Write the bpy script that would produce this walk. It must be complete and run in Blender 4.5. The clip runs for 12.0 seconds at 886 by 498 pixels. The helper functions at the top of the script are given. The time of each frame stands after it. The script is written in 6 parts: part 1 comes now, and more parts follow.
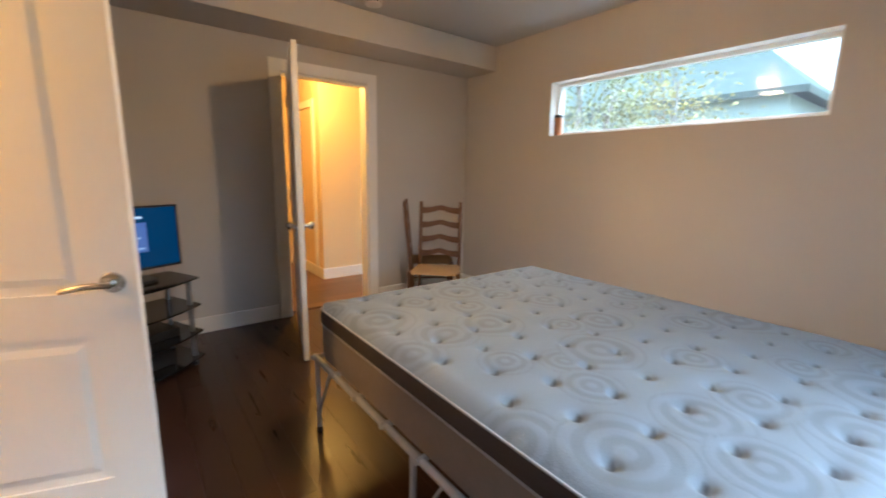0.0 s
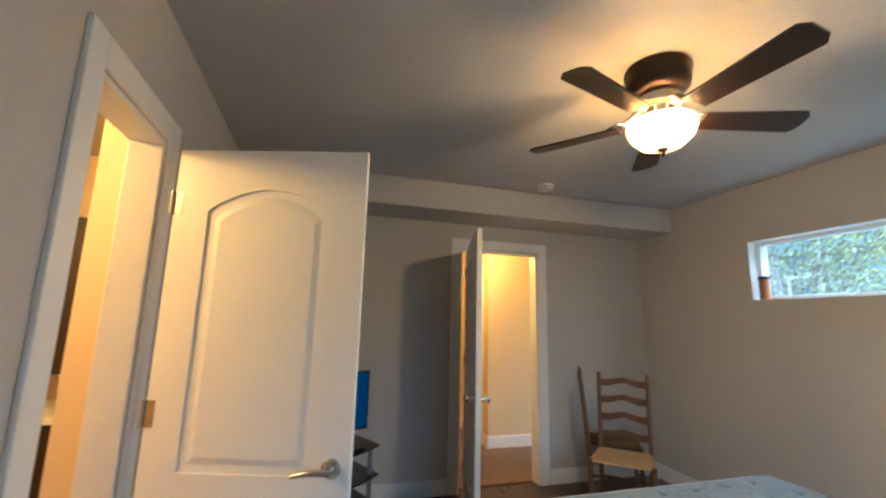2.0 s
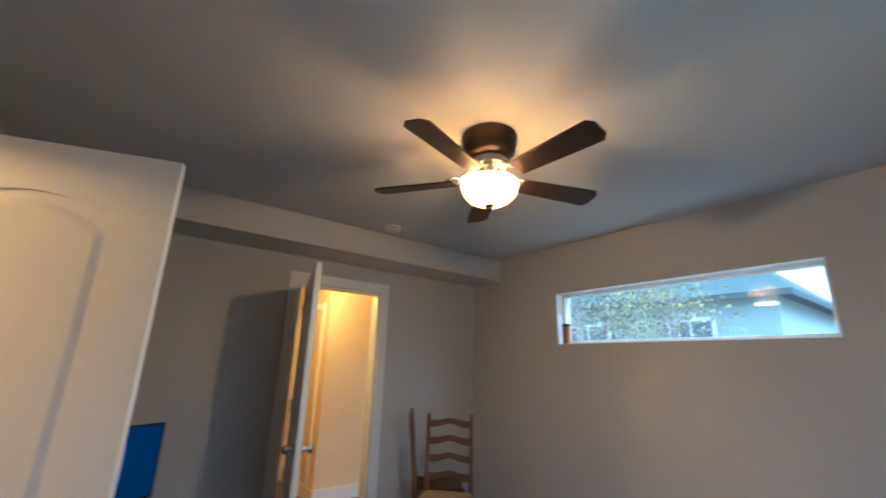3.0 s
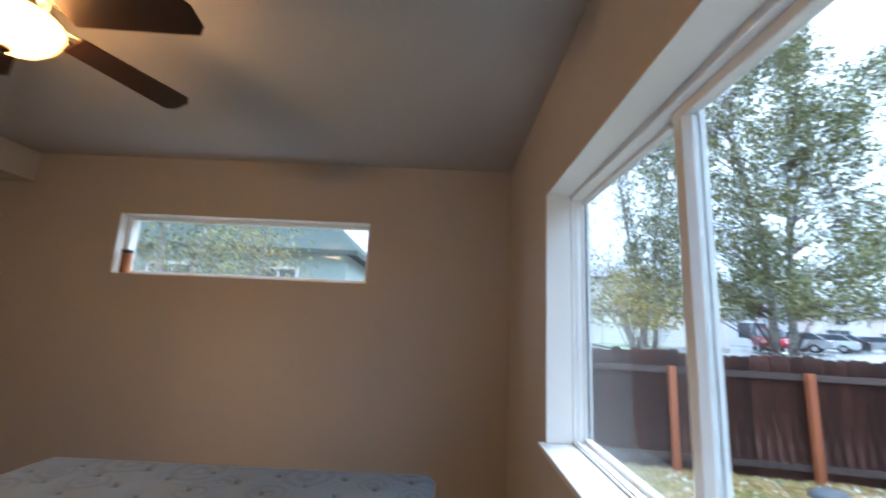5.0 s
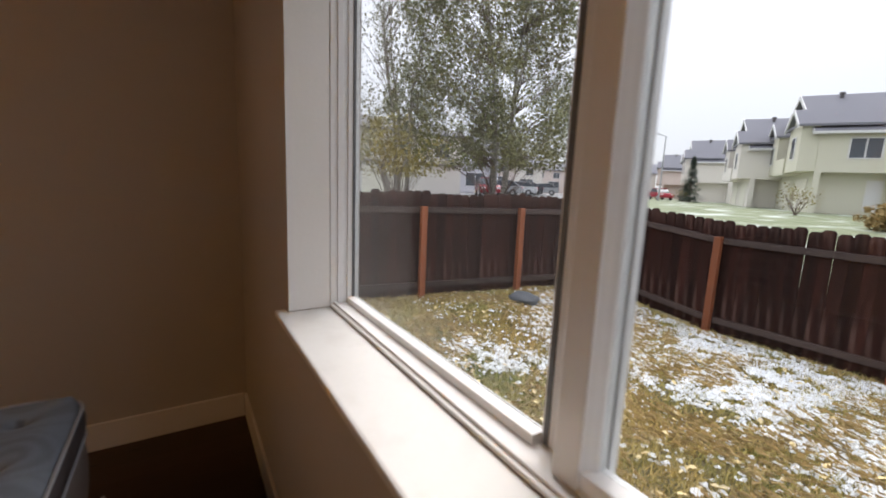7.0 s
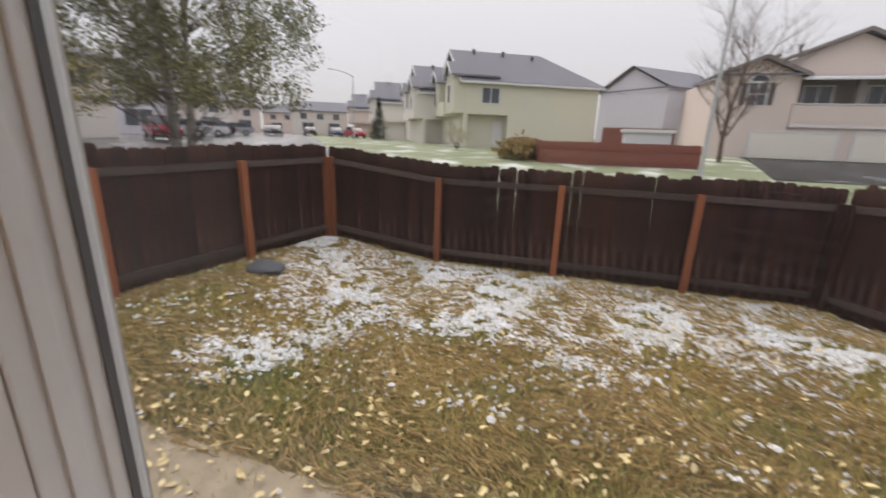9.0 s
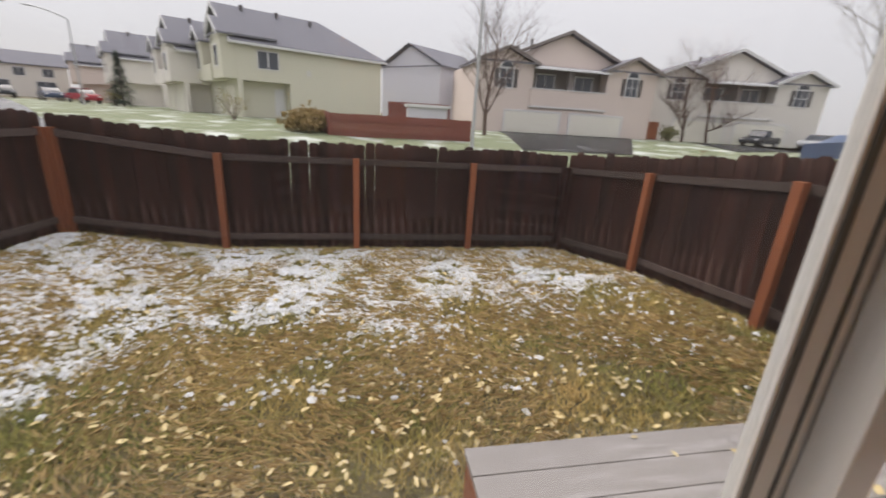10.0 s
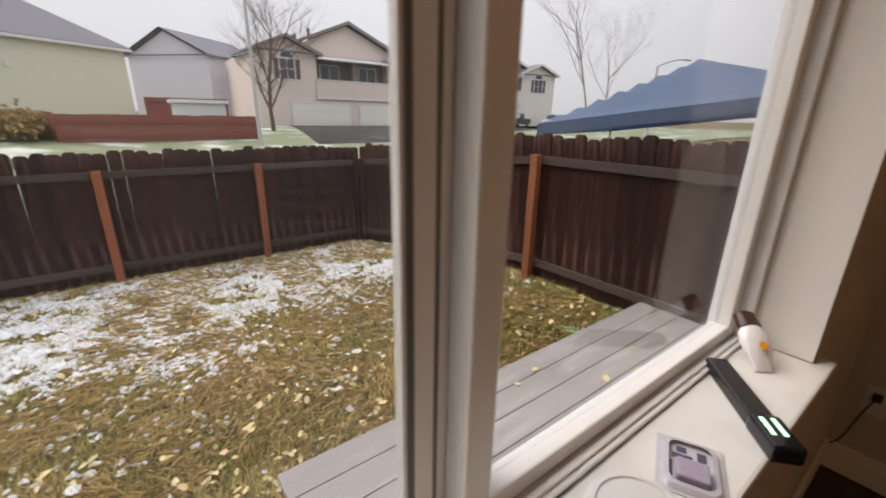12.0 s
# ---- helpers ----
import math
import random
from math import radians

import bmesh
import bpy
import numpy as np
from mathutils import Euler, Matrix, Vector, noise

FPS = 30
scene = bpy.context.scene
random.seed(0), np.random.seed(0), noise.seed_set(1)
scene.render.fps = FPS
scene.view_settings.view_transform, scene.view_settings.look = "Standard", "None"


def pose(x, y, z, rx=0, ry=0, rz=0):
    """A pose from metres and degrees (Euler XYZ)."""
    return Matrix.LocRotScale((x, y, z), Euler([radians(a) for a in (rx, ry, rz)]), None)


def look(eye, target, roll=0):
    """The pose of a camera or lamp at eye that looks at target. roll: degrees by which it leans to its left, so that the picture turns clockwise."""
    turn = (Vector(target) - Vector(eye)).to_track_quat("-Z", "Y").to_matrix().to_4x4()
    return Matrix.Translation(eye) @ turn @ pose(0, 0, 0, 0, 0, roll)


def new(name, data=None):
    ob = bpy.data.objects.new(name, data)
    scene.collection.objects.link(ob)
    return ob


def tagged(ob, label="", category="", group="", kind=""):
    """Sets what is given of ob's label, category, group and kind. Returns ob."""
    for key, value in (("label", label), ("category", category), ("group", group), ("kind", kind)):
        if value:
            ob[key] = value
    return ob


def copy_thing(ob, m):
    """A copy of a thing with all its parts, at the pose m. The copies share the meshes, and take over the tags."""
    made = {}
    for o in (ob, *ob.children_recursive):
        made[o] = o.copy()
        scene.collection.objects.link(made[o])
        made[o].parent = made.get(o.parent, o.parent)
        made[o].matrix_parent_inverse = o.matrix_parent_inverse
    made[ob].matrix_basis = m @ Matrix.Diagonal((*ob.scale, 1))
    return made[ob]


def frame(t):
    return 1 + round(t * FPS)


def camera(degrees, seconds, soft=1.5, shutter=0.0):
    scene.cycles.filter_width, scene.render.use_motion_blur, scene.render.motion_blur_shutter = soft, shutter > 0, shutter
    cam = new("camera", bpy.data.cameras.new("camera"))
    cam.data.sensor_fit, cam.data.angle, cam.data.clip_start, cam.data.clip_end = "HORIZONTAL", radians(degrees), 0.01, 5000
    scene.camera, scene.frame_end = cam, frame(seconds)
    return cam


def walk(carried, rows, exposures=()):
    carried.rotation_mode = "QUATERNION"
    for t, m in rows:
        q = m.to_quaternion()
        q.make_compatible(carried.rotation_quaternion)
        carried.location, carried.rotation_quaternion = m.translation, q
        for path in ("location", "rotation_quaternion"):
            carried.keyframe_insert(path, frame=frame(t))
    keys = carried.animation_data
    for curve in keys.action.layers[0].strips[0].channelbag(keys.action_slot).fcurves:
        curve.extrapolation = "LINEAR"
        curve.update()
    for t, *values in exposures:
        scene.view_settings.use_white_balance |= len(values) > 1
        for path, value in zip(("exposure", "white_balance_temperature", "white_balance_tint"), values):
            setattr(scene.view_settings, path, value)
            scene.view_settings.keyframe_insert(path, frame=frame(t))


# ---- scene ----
cam = camera(94.6, 12.0, soft=1.75, shutter=0.4)
PATH = [
    (0, (0.948, -0.514, 1.274), (2.148, 1.045, 0.914), 1.1),
    (0.5, (0.9, -0.478, 1.272), (1.765, 1.294, 0.938), 0.3),
    (1, (0.838, -0.448, 1.27), (1.4, 1.458, 1.048), -0.2),
    (1.5, (0.818, -0.438, 1.348), (1.249, 1.515, 1.396), 0.3),
    (2, (0.814, -0.425, 1.422), (1.369, 1.466, 1.763), 1.4),
    (2.5, (0.844, -0.424, 1.427), (1.682, 1.326, 1.909), 1.7),
    (4.5, (1.027, -0.513, 1.411), (2.918, -0.049, 1.869), 2.6),
    (5, (1.025, -0.532, 1.376), (2.993, -0.511, 1.73), 2.6),
    (5.5, (1.073, -0.57, 1.333), (3.034, -0.935, 1.472), 2.4),
    (6, (1.212, -0.61, 1.264), (3.082, -1.31, 1.143), 3.0),
    (6.5, (1.464, -0.672, 1.251), (3.21, -1.609, 0.981), 2.6),
    (8.3, (2.425, -0.955, 1.312), (3.616, -2.518, 0.941), 1.0),
    (8.5, (2.474, -0.958, 1.334), (3.464, -2.642, 0.908), 0.7),
    (9, (2.518, -0.952, 1.35), (3.087, -2.791, 0.808), 1.9),
    (9.5, (2.520, -0.932, 1.351), (2.625, -2.826, 0.717), 1.6),
    (10, (2.512, -0.926, 1.346), (2.142, -2.792, 0.729), 3.6),
    (10.5, (2.479, -0.926, 1.346), (1.859, -2.73, 0.744), 3.9),
    (11, (2.46, -0.911, 1.362), (1.664, -2.65, 0.778), 3.7),
    (11.5, (2.424, -0.894, 1.368), (1.42, -2.518, 0.774), 3.2),
    (12, (2.325, -0.878, 1.367), (1.169, -2.389, 0.749), 1.1),
]
EXPOSURES = [(0.0, 3.3, 5000, 0), (1.0, 3.3, 4350, -8), (2.0, 3.05, 4250, -8), (2.5, 2.85, 4050, -6), (4.5, 2.5, 4700, 1), (5.5, 2.0, 5550, 8), (6.5, 1.4, 6450, 14), (8.5, 0.7, 7300, 20), (12.0, 0.83, 7250, 19)]
walk(cam, [(t, look(eye, target, roll)) for t, eye, target, roll in PATH], EXPOSURES)

# ---- world and light: an overcast autumn day, warm lamps indoors ----
world = bpy.data.worlds.new("overcast")
scene.world = world
world.use_nodes = True
wn = world.node_tree.nodes
sky = wn.new("ShaderNodeTexSky")
sky.sky_type, sky.sun_disc = "NISHITA", False
sky.sun_elevation, sky.sun_rotation = radians(47), radians(139)
sky_gain = wn.new("ShaderNodeMix")
sky_gain.data_type, sky_gain.blend_type = "RGBA", "MIX"
sky_gain.inputs["Factor"].default_value = 0.93
sky_gain.inputs["B"].default_value = (5.95, 6.3, 6.9, 1)
world.node_tree.links.new(sky.outputs[0], sky_gain.inputs["A"])
# an overcast sky: brighter overhead than at the horizon
sky_way, sky_up, sky_rise, sky_grade = wn.new("ShaderNodeTexCoord"), wn.new("ShaderNodeSeparateXYZ"), wn.new("ShaderNodeMapRange"), wn.new("ShaderNodeMix")
sky_rise.inputs[3].default_value, sky_rise.inputs[4].default_value = 0.9, 2.1
sky_grade.data_type, sky_grade.blend_type = "RGBA", "MULTIPLY"
sky_grade.inputs["Factor"].default_value = 1.0
world.node_tree.links.new(sky_way.outputs["Generated"], sky_up.inputs[0])
world.node_tree.links.new(sky_up.outputs["Z"], sky_rise.inputs[0])
world.node_tree.links.new(sky_gain.outputs["Result"], sky_grade.inputs["A"])
world.node_tree.links.new(sky_rise.outputs[0], sky_grade.inputs["B"])
world.node_tree.links.new(sky_grade.outputs["Result"], wn["Background"].inputs[0])
wn["Background"].inputs[1].default_value = 0.088

sun = new("sun", bpy.data.lights.new("sun", "SUN"))
sun.data.energy, sun.data.angle, sun.data.color = 1.5, radians(50), (1, 0.97, 0.93)
sun.matrix_basis = look((0, 0, 20), (-6, 7, 10))


def lamp(name, place, watts, radius, colour):
    ob = new(name, bpy.data.lights.new(name, "POINT"))
    ob.data.energy, ob.data.shadow_soft_size, ob.data.color = watts, radius, colour
    ob.location = place
    return ob


WARM = (1.0, 0.46, 0.10)
lamp("fan_bulb", (2.17, 0.893, 2.235), 3.5, 0.035, (1.0, 0.50, 0.18))
# the frosted bowl sends most of its light down
bowl_light = new("bowl_light", bpy.data.lights.new("bowl_light", "AREA"))
bowl_light.data.shape, bowl_light.data.size, bowl_light.data.energy, bowl_light.data.color = "DISK", 0.22, 1.7, (1.0, 0.60, 0.30)
bowl_light.location = (2.17, 0.893, 2.12)
lamp("hall_bulb", (2.4, 3.75, 2.25), 8.5, 0.08, (1.0, 0.47, 0.08))
lamp("bathroom_bulb", (-0.75, 0.9, 2.2), 12.0, 0.1, WARM)

# ---- helpers of this scene ----
def bm_box(bm, x0, x1, y0, y1, z0, z1, bevel=0.0):
    made = bmesh.ops.create_cube(bm, size=1)["verts"]
    for v in made:
        v.co = Vector(((x0 + x1) / 2 + v.co.x * (x1 - x0), (y0 + y1) / 2 + v.co.y * (y1 - y0), (z0 + z1) / 2 + v.co.z * (z1 - z0)))
    if bevel > 0:
        edges = list({e for v in made for e in v.link_edges})
        bmesh.ops.bevel(bm, geom=edges, offset=bevel, segments=2, affect="EDGES", profile=0.6)
    return made


def bm_tube(bm, a, b, r0, r1=None, seg=12, caps=True):
    a, b = Vector(a), Vector(b)
    r1 = r0 if r1 is None else r1
    q = (b - a).to_track_quat("Z", "Y").to_matrix()
    rings = []
    for p, r in ((a, r0), (b, r1)):
        rings.append([bm.verts.new(p + q @ Vector((r * math.cos(i * math.tau / seg), r * math.sin(i * math.tau / seg), 0))) for i in range(seg)])
    for i in range(seg):
        bm.faces.new((rings[0][i], rings[0][(i + 1) % seg], rings[1][(i + 1) % seg], rings[1][i]))
    if caps:
        bm.faces.new(rings[0][::-1])
        bm.faces.new(rings[1])


def bm_sweep(bm, pts, radii, seg=10):
    """One smooth tube through points."""
    pts = [Vector(p) for p in pts]
    rings = []
    for k, p in enumerate(pts):
        d = (pts[min(k + 1, len(pts) - 1)] - pts[max(k - 1, 0)]).normalized()
        q = d.to_track_quat("Z", "Y").to_matrix()
        r = radii[k] if isinstance(radii, (list, tuple)) else radii
        rings.append([bm.verts.new(p + q @ Vector((r * math.cos(i * math.tau / seg), r * math.sin(i * math.tau / seg), 0))) for i in range(seg)])
    for a, b in zip(rings, rings[1:]):
        # match the rings' starts to avoid a twist
        off = min(range(seg), key=lambda o: (a[0].co - b[o].co).length)
        b[:] = b[off:] + b[:off]
        for i in range(seg):
            bm.faces.new((a[i], a[(i + 1) % seg], b[(i + 1) % seg], b[i]))
    bm.faces.new(rings[0][::-1])
    bm.faces.new(rings[-1])


def bm_lathe(bm, profile, seg=32, centre=(0, 0, 0)):
    """A turned shape round z from (radius, height) pairs."""
    cx, cy, cz = centre
    rings = []
    for r, z in profile:
        if r < 1e-5:
            rings.append([bm.verts.new((cx, cy, cz + z))])
        else:
            rings.append([bm.verts.new((cx + r * math.cos(i * math.tau / seg), cy + r * math.sin(i * math.tau / seg), cz + z)) for i in range(seg)])
    for p, q in zip(rings, rings[1:]):
        for i in range(seg):
            j = (i + 1) % seg
            if len(p) == 1 and len(q) > 1:
                bm.faces.new((p[0], q[j], q[i]))
            elif len(q) == 1 and len(p) > 1:
                bm.faces.new((p[i], p[j], q[0]))
            elif len(p) > 1:
                bm.faces.new((p[i], p[j], q[j], q[i]))


def bm_prism(bm, outline, axis, lo, hi):
    """A flat outline of (u, v) pairs drawn out along an axis from lo to hi."""
    put = {"x": lambda u, v, w: (w, u, v), "y": lambda u, v, w: (u, w, v), "z": lambda u, v, w: (u, v, w)}[axis]
    a = [bm.verts.new(put(u, v, lo)) for u, v in outline]
    b = [bm.verts.new(put(u, v, hi)) for u, v in outline]
    n = len(outline)
    for i in range(n):
        bm.faces.new((a[i], a[(i + 1) % n], b[(i + 1) % n], b[i]))
    bm.faces.new(a[::-1])
    bm.faces.new(b)


def mesh_of(name, bm, material, smooth=False):
    bmesh.ops.recalc_face_normals(bm, faces=bm.faces[:])
    me = bpy.data.meshes.new(name)
    bm.to_mesh(me)
    bm.free()
    if material is not None:
        me.materials.append(material)
    if smooth:
        for p in me.polygons:
            p.use_smooth = True
        me.set_sharp_from_angle(angle=radians(38))
    return me


def part(name, bm, material, parent=None, label="", smooth=False):
    ob = new(name, mesh_of(name, bm, material, smooth))
    ob.parent = parent
    if label:
        ob["label"] = label
    return ob


def boxes(name, material, parent, *dims, bevel=0.003, label=""):
    bm = bmesh.new()
    for d in dims:
        bm_box(bm, *d, bevel=bevel)
    return part(name, bm, material, parent, label)


def thing(name, m, label, category, group=""):
    ob = new(name)
    ob.empty_display_size = 0.1
    ob.matrix_basis = m
    return tagged(ob, label, category, group)


def structure(name, bm, material, label, category, smooth=False):
    return tagged(part(name, bm, material, None, "", smooth), label, category, kind="structure")


# ---- materials ----
def material(name, colour, rough=0.6, metal=0.0, second=None, scale=4.0, contrast=0.5, grain=60.0, bump=0.1, stretch=(1, 1, 1), vary=0.0, spec=0.5, islands=False, stains=None, stain_scale=2.0, stain_amount=0.5):
    """Two-scale noise between two colours with fine relief; vary shifts the value from object to object."""
    m = bpy.data.materials.new(name)
    m.use_nodes = True
    nt = m.node_tree
    n, link = nt.nodes, nt.links.new
    b = n["Principled BSDF"]
    b.inputs["Roughness"].default_value, b.inputs["Metallic"].default_value = rough, metal
    b.inputs["Specular IOR Level"].default_value = spec
    tc, mp = n.new("ShaderNodeTexCoord"), n.new("ShaderNodeMapping")
    mp.inputs["Scale"].default_value = stretch
    link(tc.outputs["Object"], mp.inputs["Vector"])
    info = n.new("ShaderNodeObjectInfo")
    big, fine = n.new("ShaderNodeTexNoise"), n.new("ShaderNodeTexNoise")
    for t, s, d in ((big, scale, 4), (fine, grain, 6)):
        t.inputs["Scale"].default_value, t.inputs["Detail"].default_value = s, d
        t.noise_dimensions = "4D"
        link(mp.outputs[0], t.inputs["Vector"])
        if vary > 0:
            wide = n.new("ShaderNodeMath")
            wide.operation = "MULTIPLY"
            wide.inputs[1].default_value = 37
            link(info.outputs["Random"], wide.inputs[0])
            link(wide.outputs[0], t.inputs["W"])
    both = n.new("ShaderNodeMix")
    both.inputs[0].default_value = 0.4
    link(big.outputs["Fac"], both.inputs[2])
    link(fine.outputs["Fac"], both.inputs[3])
    ramp = n.new("ShaderNodeMapRange")
    ramp.inputs[1].default_value, ramp.inputs[2].default_value = 0.5 - 0.25 / max(contrast, 0.05) * 0.6, 0.5 + 0.25 / max(contrast, 0.05) * 0.6
    link(both.outputs[0], ramp.inputs[0])
    mix = n.new("ShaderNodeMix")
    mix.data_type = "RGBA"
    other = second or tuple(c * 0.82 for c in colour)
    mix.inputs["A"].default_value, mix.inputs["B"].default_value = (*other, 1), (*colour, 1)
    link(ramp.outputs[0], mix.inputs["Factor"])
    out = mix.outputs["Result"]
    if stains:
        st, sr, sm = n.new("ShaderNodeTexNoise"), n.new("ShaderNodeMapRange"), n.new("ShaderNodeMix")
        st.inputs["Scale"].default_value, st.inputs["Detail"].default_value = stain_scale, 8
        link(mp.outputs[0], st.inputs["Vector"])
        sr.inputs[1].default_value, sr.inputs[2].default_value, sr.inputs[4].default_value = 0.52, 0.68, stain_amount
        link(st.outputs["Fac"], sr.inputs[0])
        sm.data_type = "RGBA"
        sm.inputs["B"].default_value = (*stains, 1)
        link(sr.outputs[0], sm.inputs["Factor"])
        link(out, sm.inputs["A"])
        out = sm.outputs["Result"]
    if vary > 0 or islands:
        hs = n.new("ShaderNodeHueSaturation")
        vr = n.new("ShaderNodeMapRange")
        vr.inputs[3].default_value, vr.inputs[4].default_value = 1 - vary, 1 + vary
        if islands:
            geo = n.new("ShaderNodeNewGeometry")
            link(geo.outputs["Random Per Island"], vr.inputs[0])
        else:
            link(info.outputs["Random"], vr.inputs[0])
        link(vr.outputs[0], hs.inputs["Value"])
        link(out, hs.inputs["Color"])
        out = hs.outputs[0]
    link(out, b.inputs["Base Color"])
    rr = n.new("ShaderNodeMapRange")
    rr.inputs[3].default_value, rr.inputs[4].default_value = max(rough - 0.08, 0.02), min(rough + 0.08, 1)
    link(big.outputs["Fac"], rr.inputs[0])
    link(rr.outputs[0], b.inputs["Roughness"])
    if bump > 0:
        bp = n.new("ShaderNodeBump")
        bp.inputs["Strength"].default_value, bp.inputs["Distance"].default_value = bump, 0.004
        link(fine.outputs["Fac"], bp.inputs["Height"])
        link(bp.outputs[0], b.inputs["Normal"])
    return m


def glow(name, colour, strength):
    m = bpy.data.materials.new(name)
    m.use_nodes = True
    b = m.node_tree.nodes["Principled BSDF"]
    b.inputs["Base Color"].default_value = (*colour, 1)
    b.inputs["Emission Color"].default_value, b.inputs["Emission Strength"].default_value = (*colour, 1), strength
    return m


def glass_pane(name, tint=(0.86, 0.88, 0.88), haze=0.0):
    m = bpy.data.materials.new(name)
    m.use_nodes = True
    nt = m.node_tree
    n, link = nt.nodes, nt.links.new
    n.remove(n["Principled BSDF"])
    t, g, mix, lw = n.new("ShaderNodeBsdfTransparent"), n.new("ShaderNodeBsdfGlossy"), n.new("ShaderNodeMixShader"), n.new("ShaderNodeLayerWeight")
    t.inputs[0].default_value = (*tint, 1)
    g.inputs["Roughness"].default_value = 0.01
    power, gain = n.new("ShaderNodeMath"), n.new("ShaderNodeMath")
    power.operation, gain.operation = "POWER", "MULTIPLY_ADD"
    power.inputs[1].default_value = 4.0
    gain.inputs[1].default_value, gain.inputs[2].default_value = 0.5, 0.02
    link(lw.outputs["Facing"], power.inputs[0])
    link(power.outputs[0], gain.inputs[0])
    link(gain.outputs[0], mix.inputs[0])
    clear = t.outputs[0]
    if haze > 0:
        # a film of dirt and damp on the pane, uneven
        tr, hm, ns, nr, tc = n.new("ShaderNodeBsdfTranslucent"), n.new("ShaderNodeMixShader"), n.new("ShaderNodeTexNoise"), n.new("ShaderNodeMapRange"), n.new("ShaderNodeTexCoord")
        tr.inputs[0].default_value = (0.9, 0.92, 0.92, 1)
        ns.inputs["Scale"].default_value, ns.inputs["Detail"].default_value = 3.0, 4
        nr.inputs[3].default_value, nr.inputs[4].default_value = haze * 0.4, haze * 1.6
        link(tc.outputs["Object"], ns.inputs["Vector"])
        link(ns.outputs["Fac"], nr.inputs[0])
        link(nr.outputs[0], hm.inputs[0])
        link(clear, hm.inputs[1])
        link(tr.outputs[0], hm.inputs[2])
        clear = hm.outputs[0]
    link(clear, mix.inputs[1])
    link(g.outputs[0], mix.inputs[2])
    link(mix.outputs[0], n["Material Output"].inputs[0])
    return m


PAINT = material("wall_paint", (0.545, 0.508, 0.465), 0.75, second=(0.515, 0.48, 0.438), scale=1.5, grain=160, bump=0.25)
# the yellow of the lamplight is put into this wall colour
LAMPLITP = material("lamplit_wall_paint", (0.74, 0.58, 0.34), 0.75, second=(0.70, 0.54, 0.31), scale=1.5, grain=160, bump=0.25)
CEIL = material("ceiling_paint", (0.53, 0.508, 0.475), 0.85, second=(0.505, 0.482, 0.45), scale=1.2, grain=130, bump=0.4)
TRIM = material("white_trim_paint", (0.84, 0.82, 0.78), 0.4, second=(0.80, 0.78, 0.74), scale=3, grain=90, bump=0.06)
DOORW = material("white_door_paint", (0.84, 0.82, 0.78), 0.42, second=(0.80, 0.78, 0.74), scale=2, grain=70, bump=0.12, stretch=(1, 1, 0.25))
SILLP = material("sill_paint", (0.78, 0.78, 0.75), 0.35, second=(0.72, 0.72, 0.69), scale=6, grain=80, bump=0.05, stains=(0.6, 0.58, 0.54), stain_scale=9, stain_amount=0.35)
VINYL = material("window_vinyl", (0.84, 0.845, 0.835), 0.38, second=(0.79, 0.79, 0.775), scale=7, grain=60, bump=0.04)
FLOORW = material("dark_floor_wood", (0.050, 0.022, 0.013), 0.3, second=(0.030, 0.013, 0.008), scale=2.2, grain=34, bump=0.06, stretch=(9, 1, 1), vary=0.14)
HALLW = material("hall_floor_wood", (0.16, 0.085, 0.035), 0.4, second=(0.10, 0.05, 0.02), scale=2, grain=30, bump=0.1, stretch=(1, 9, 1), vary=0.25)
NICKEL = material("satin_nickel", (0.62, 0.60, 0.56), 0.25, 1.0, scale=20, grain=200, bump=0.02)
BRONZE = material("dark_bronze", (0.06, 0.04, 0.03), 0.35, 0.8, scale=15, grain=150, bump=0.03)
GLASS = glass_pane("window_glass")
FIXGLASS = glass_pane("dusty_window_glass", haze=0.006)
DAMPGLASS = glass_pane("damp_window_glass", haze=0.02)
FENCEW = material("stained_fence_board", (0.048, 0.014, 0.010), 0.7, second=(0.010, 0.005, 0.004), scale=1.6, contrast=0.8, grain=30, bump=0.6, stretch=(9, 9, 0.8), vary=0.4, spec=0.2, stains=(0.16, 0.10, 0.085), stain_scale=1.9, stain_amount=0.4)
POSTW = material("orange_fence_post", (0.34, 0.105, 0.04), 0.65, second=(0.20, 0.06, 0.025), scale=2, grain=30, bump=0.5, stretch=(7, 7, 0.9), vary=0.2)
RAILW = material("weathered_rail", (0.085, 0.058, 0.05), 0.75, second=(0.04, 0.026, 0.023), scale=2, grain=30, bump=0.5, stretch=(2, 2, 6), vary=0.25)
DECKW = material("grey_deck_board", (0.34, 0.32, 0.31), 0.6, second=(0.24, 0.22, 0.21), scale=2.5, grain=40, bump=0.4, stretch=(0.8, 8, 4), vary=0.12, stains=(0.5, 0.48, 0.48), stain_scale=2.5, stain_amount=0.4)

# ---- the bedroom's shell ----
XL, XS, YW, YD, H = 0.205, 4.0, -1.0, 3.07, 2.53
WX0, WX1, WZ0, WZ1 = 1.235, 2.925, 0.88, 2.005       # large window opening
SY0, SY1, SZ0, SZ1 = 0.05, 1.93, 1.628, 2.082       # high strip window
OUT = 0.205
DY0, DY1, DZ = 0.79, 1.30, 2.07                    # bathroom doorway in the west wall
HX0, HX1 = 2.01, 2.79                               # hall doorway in the north wall

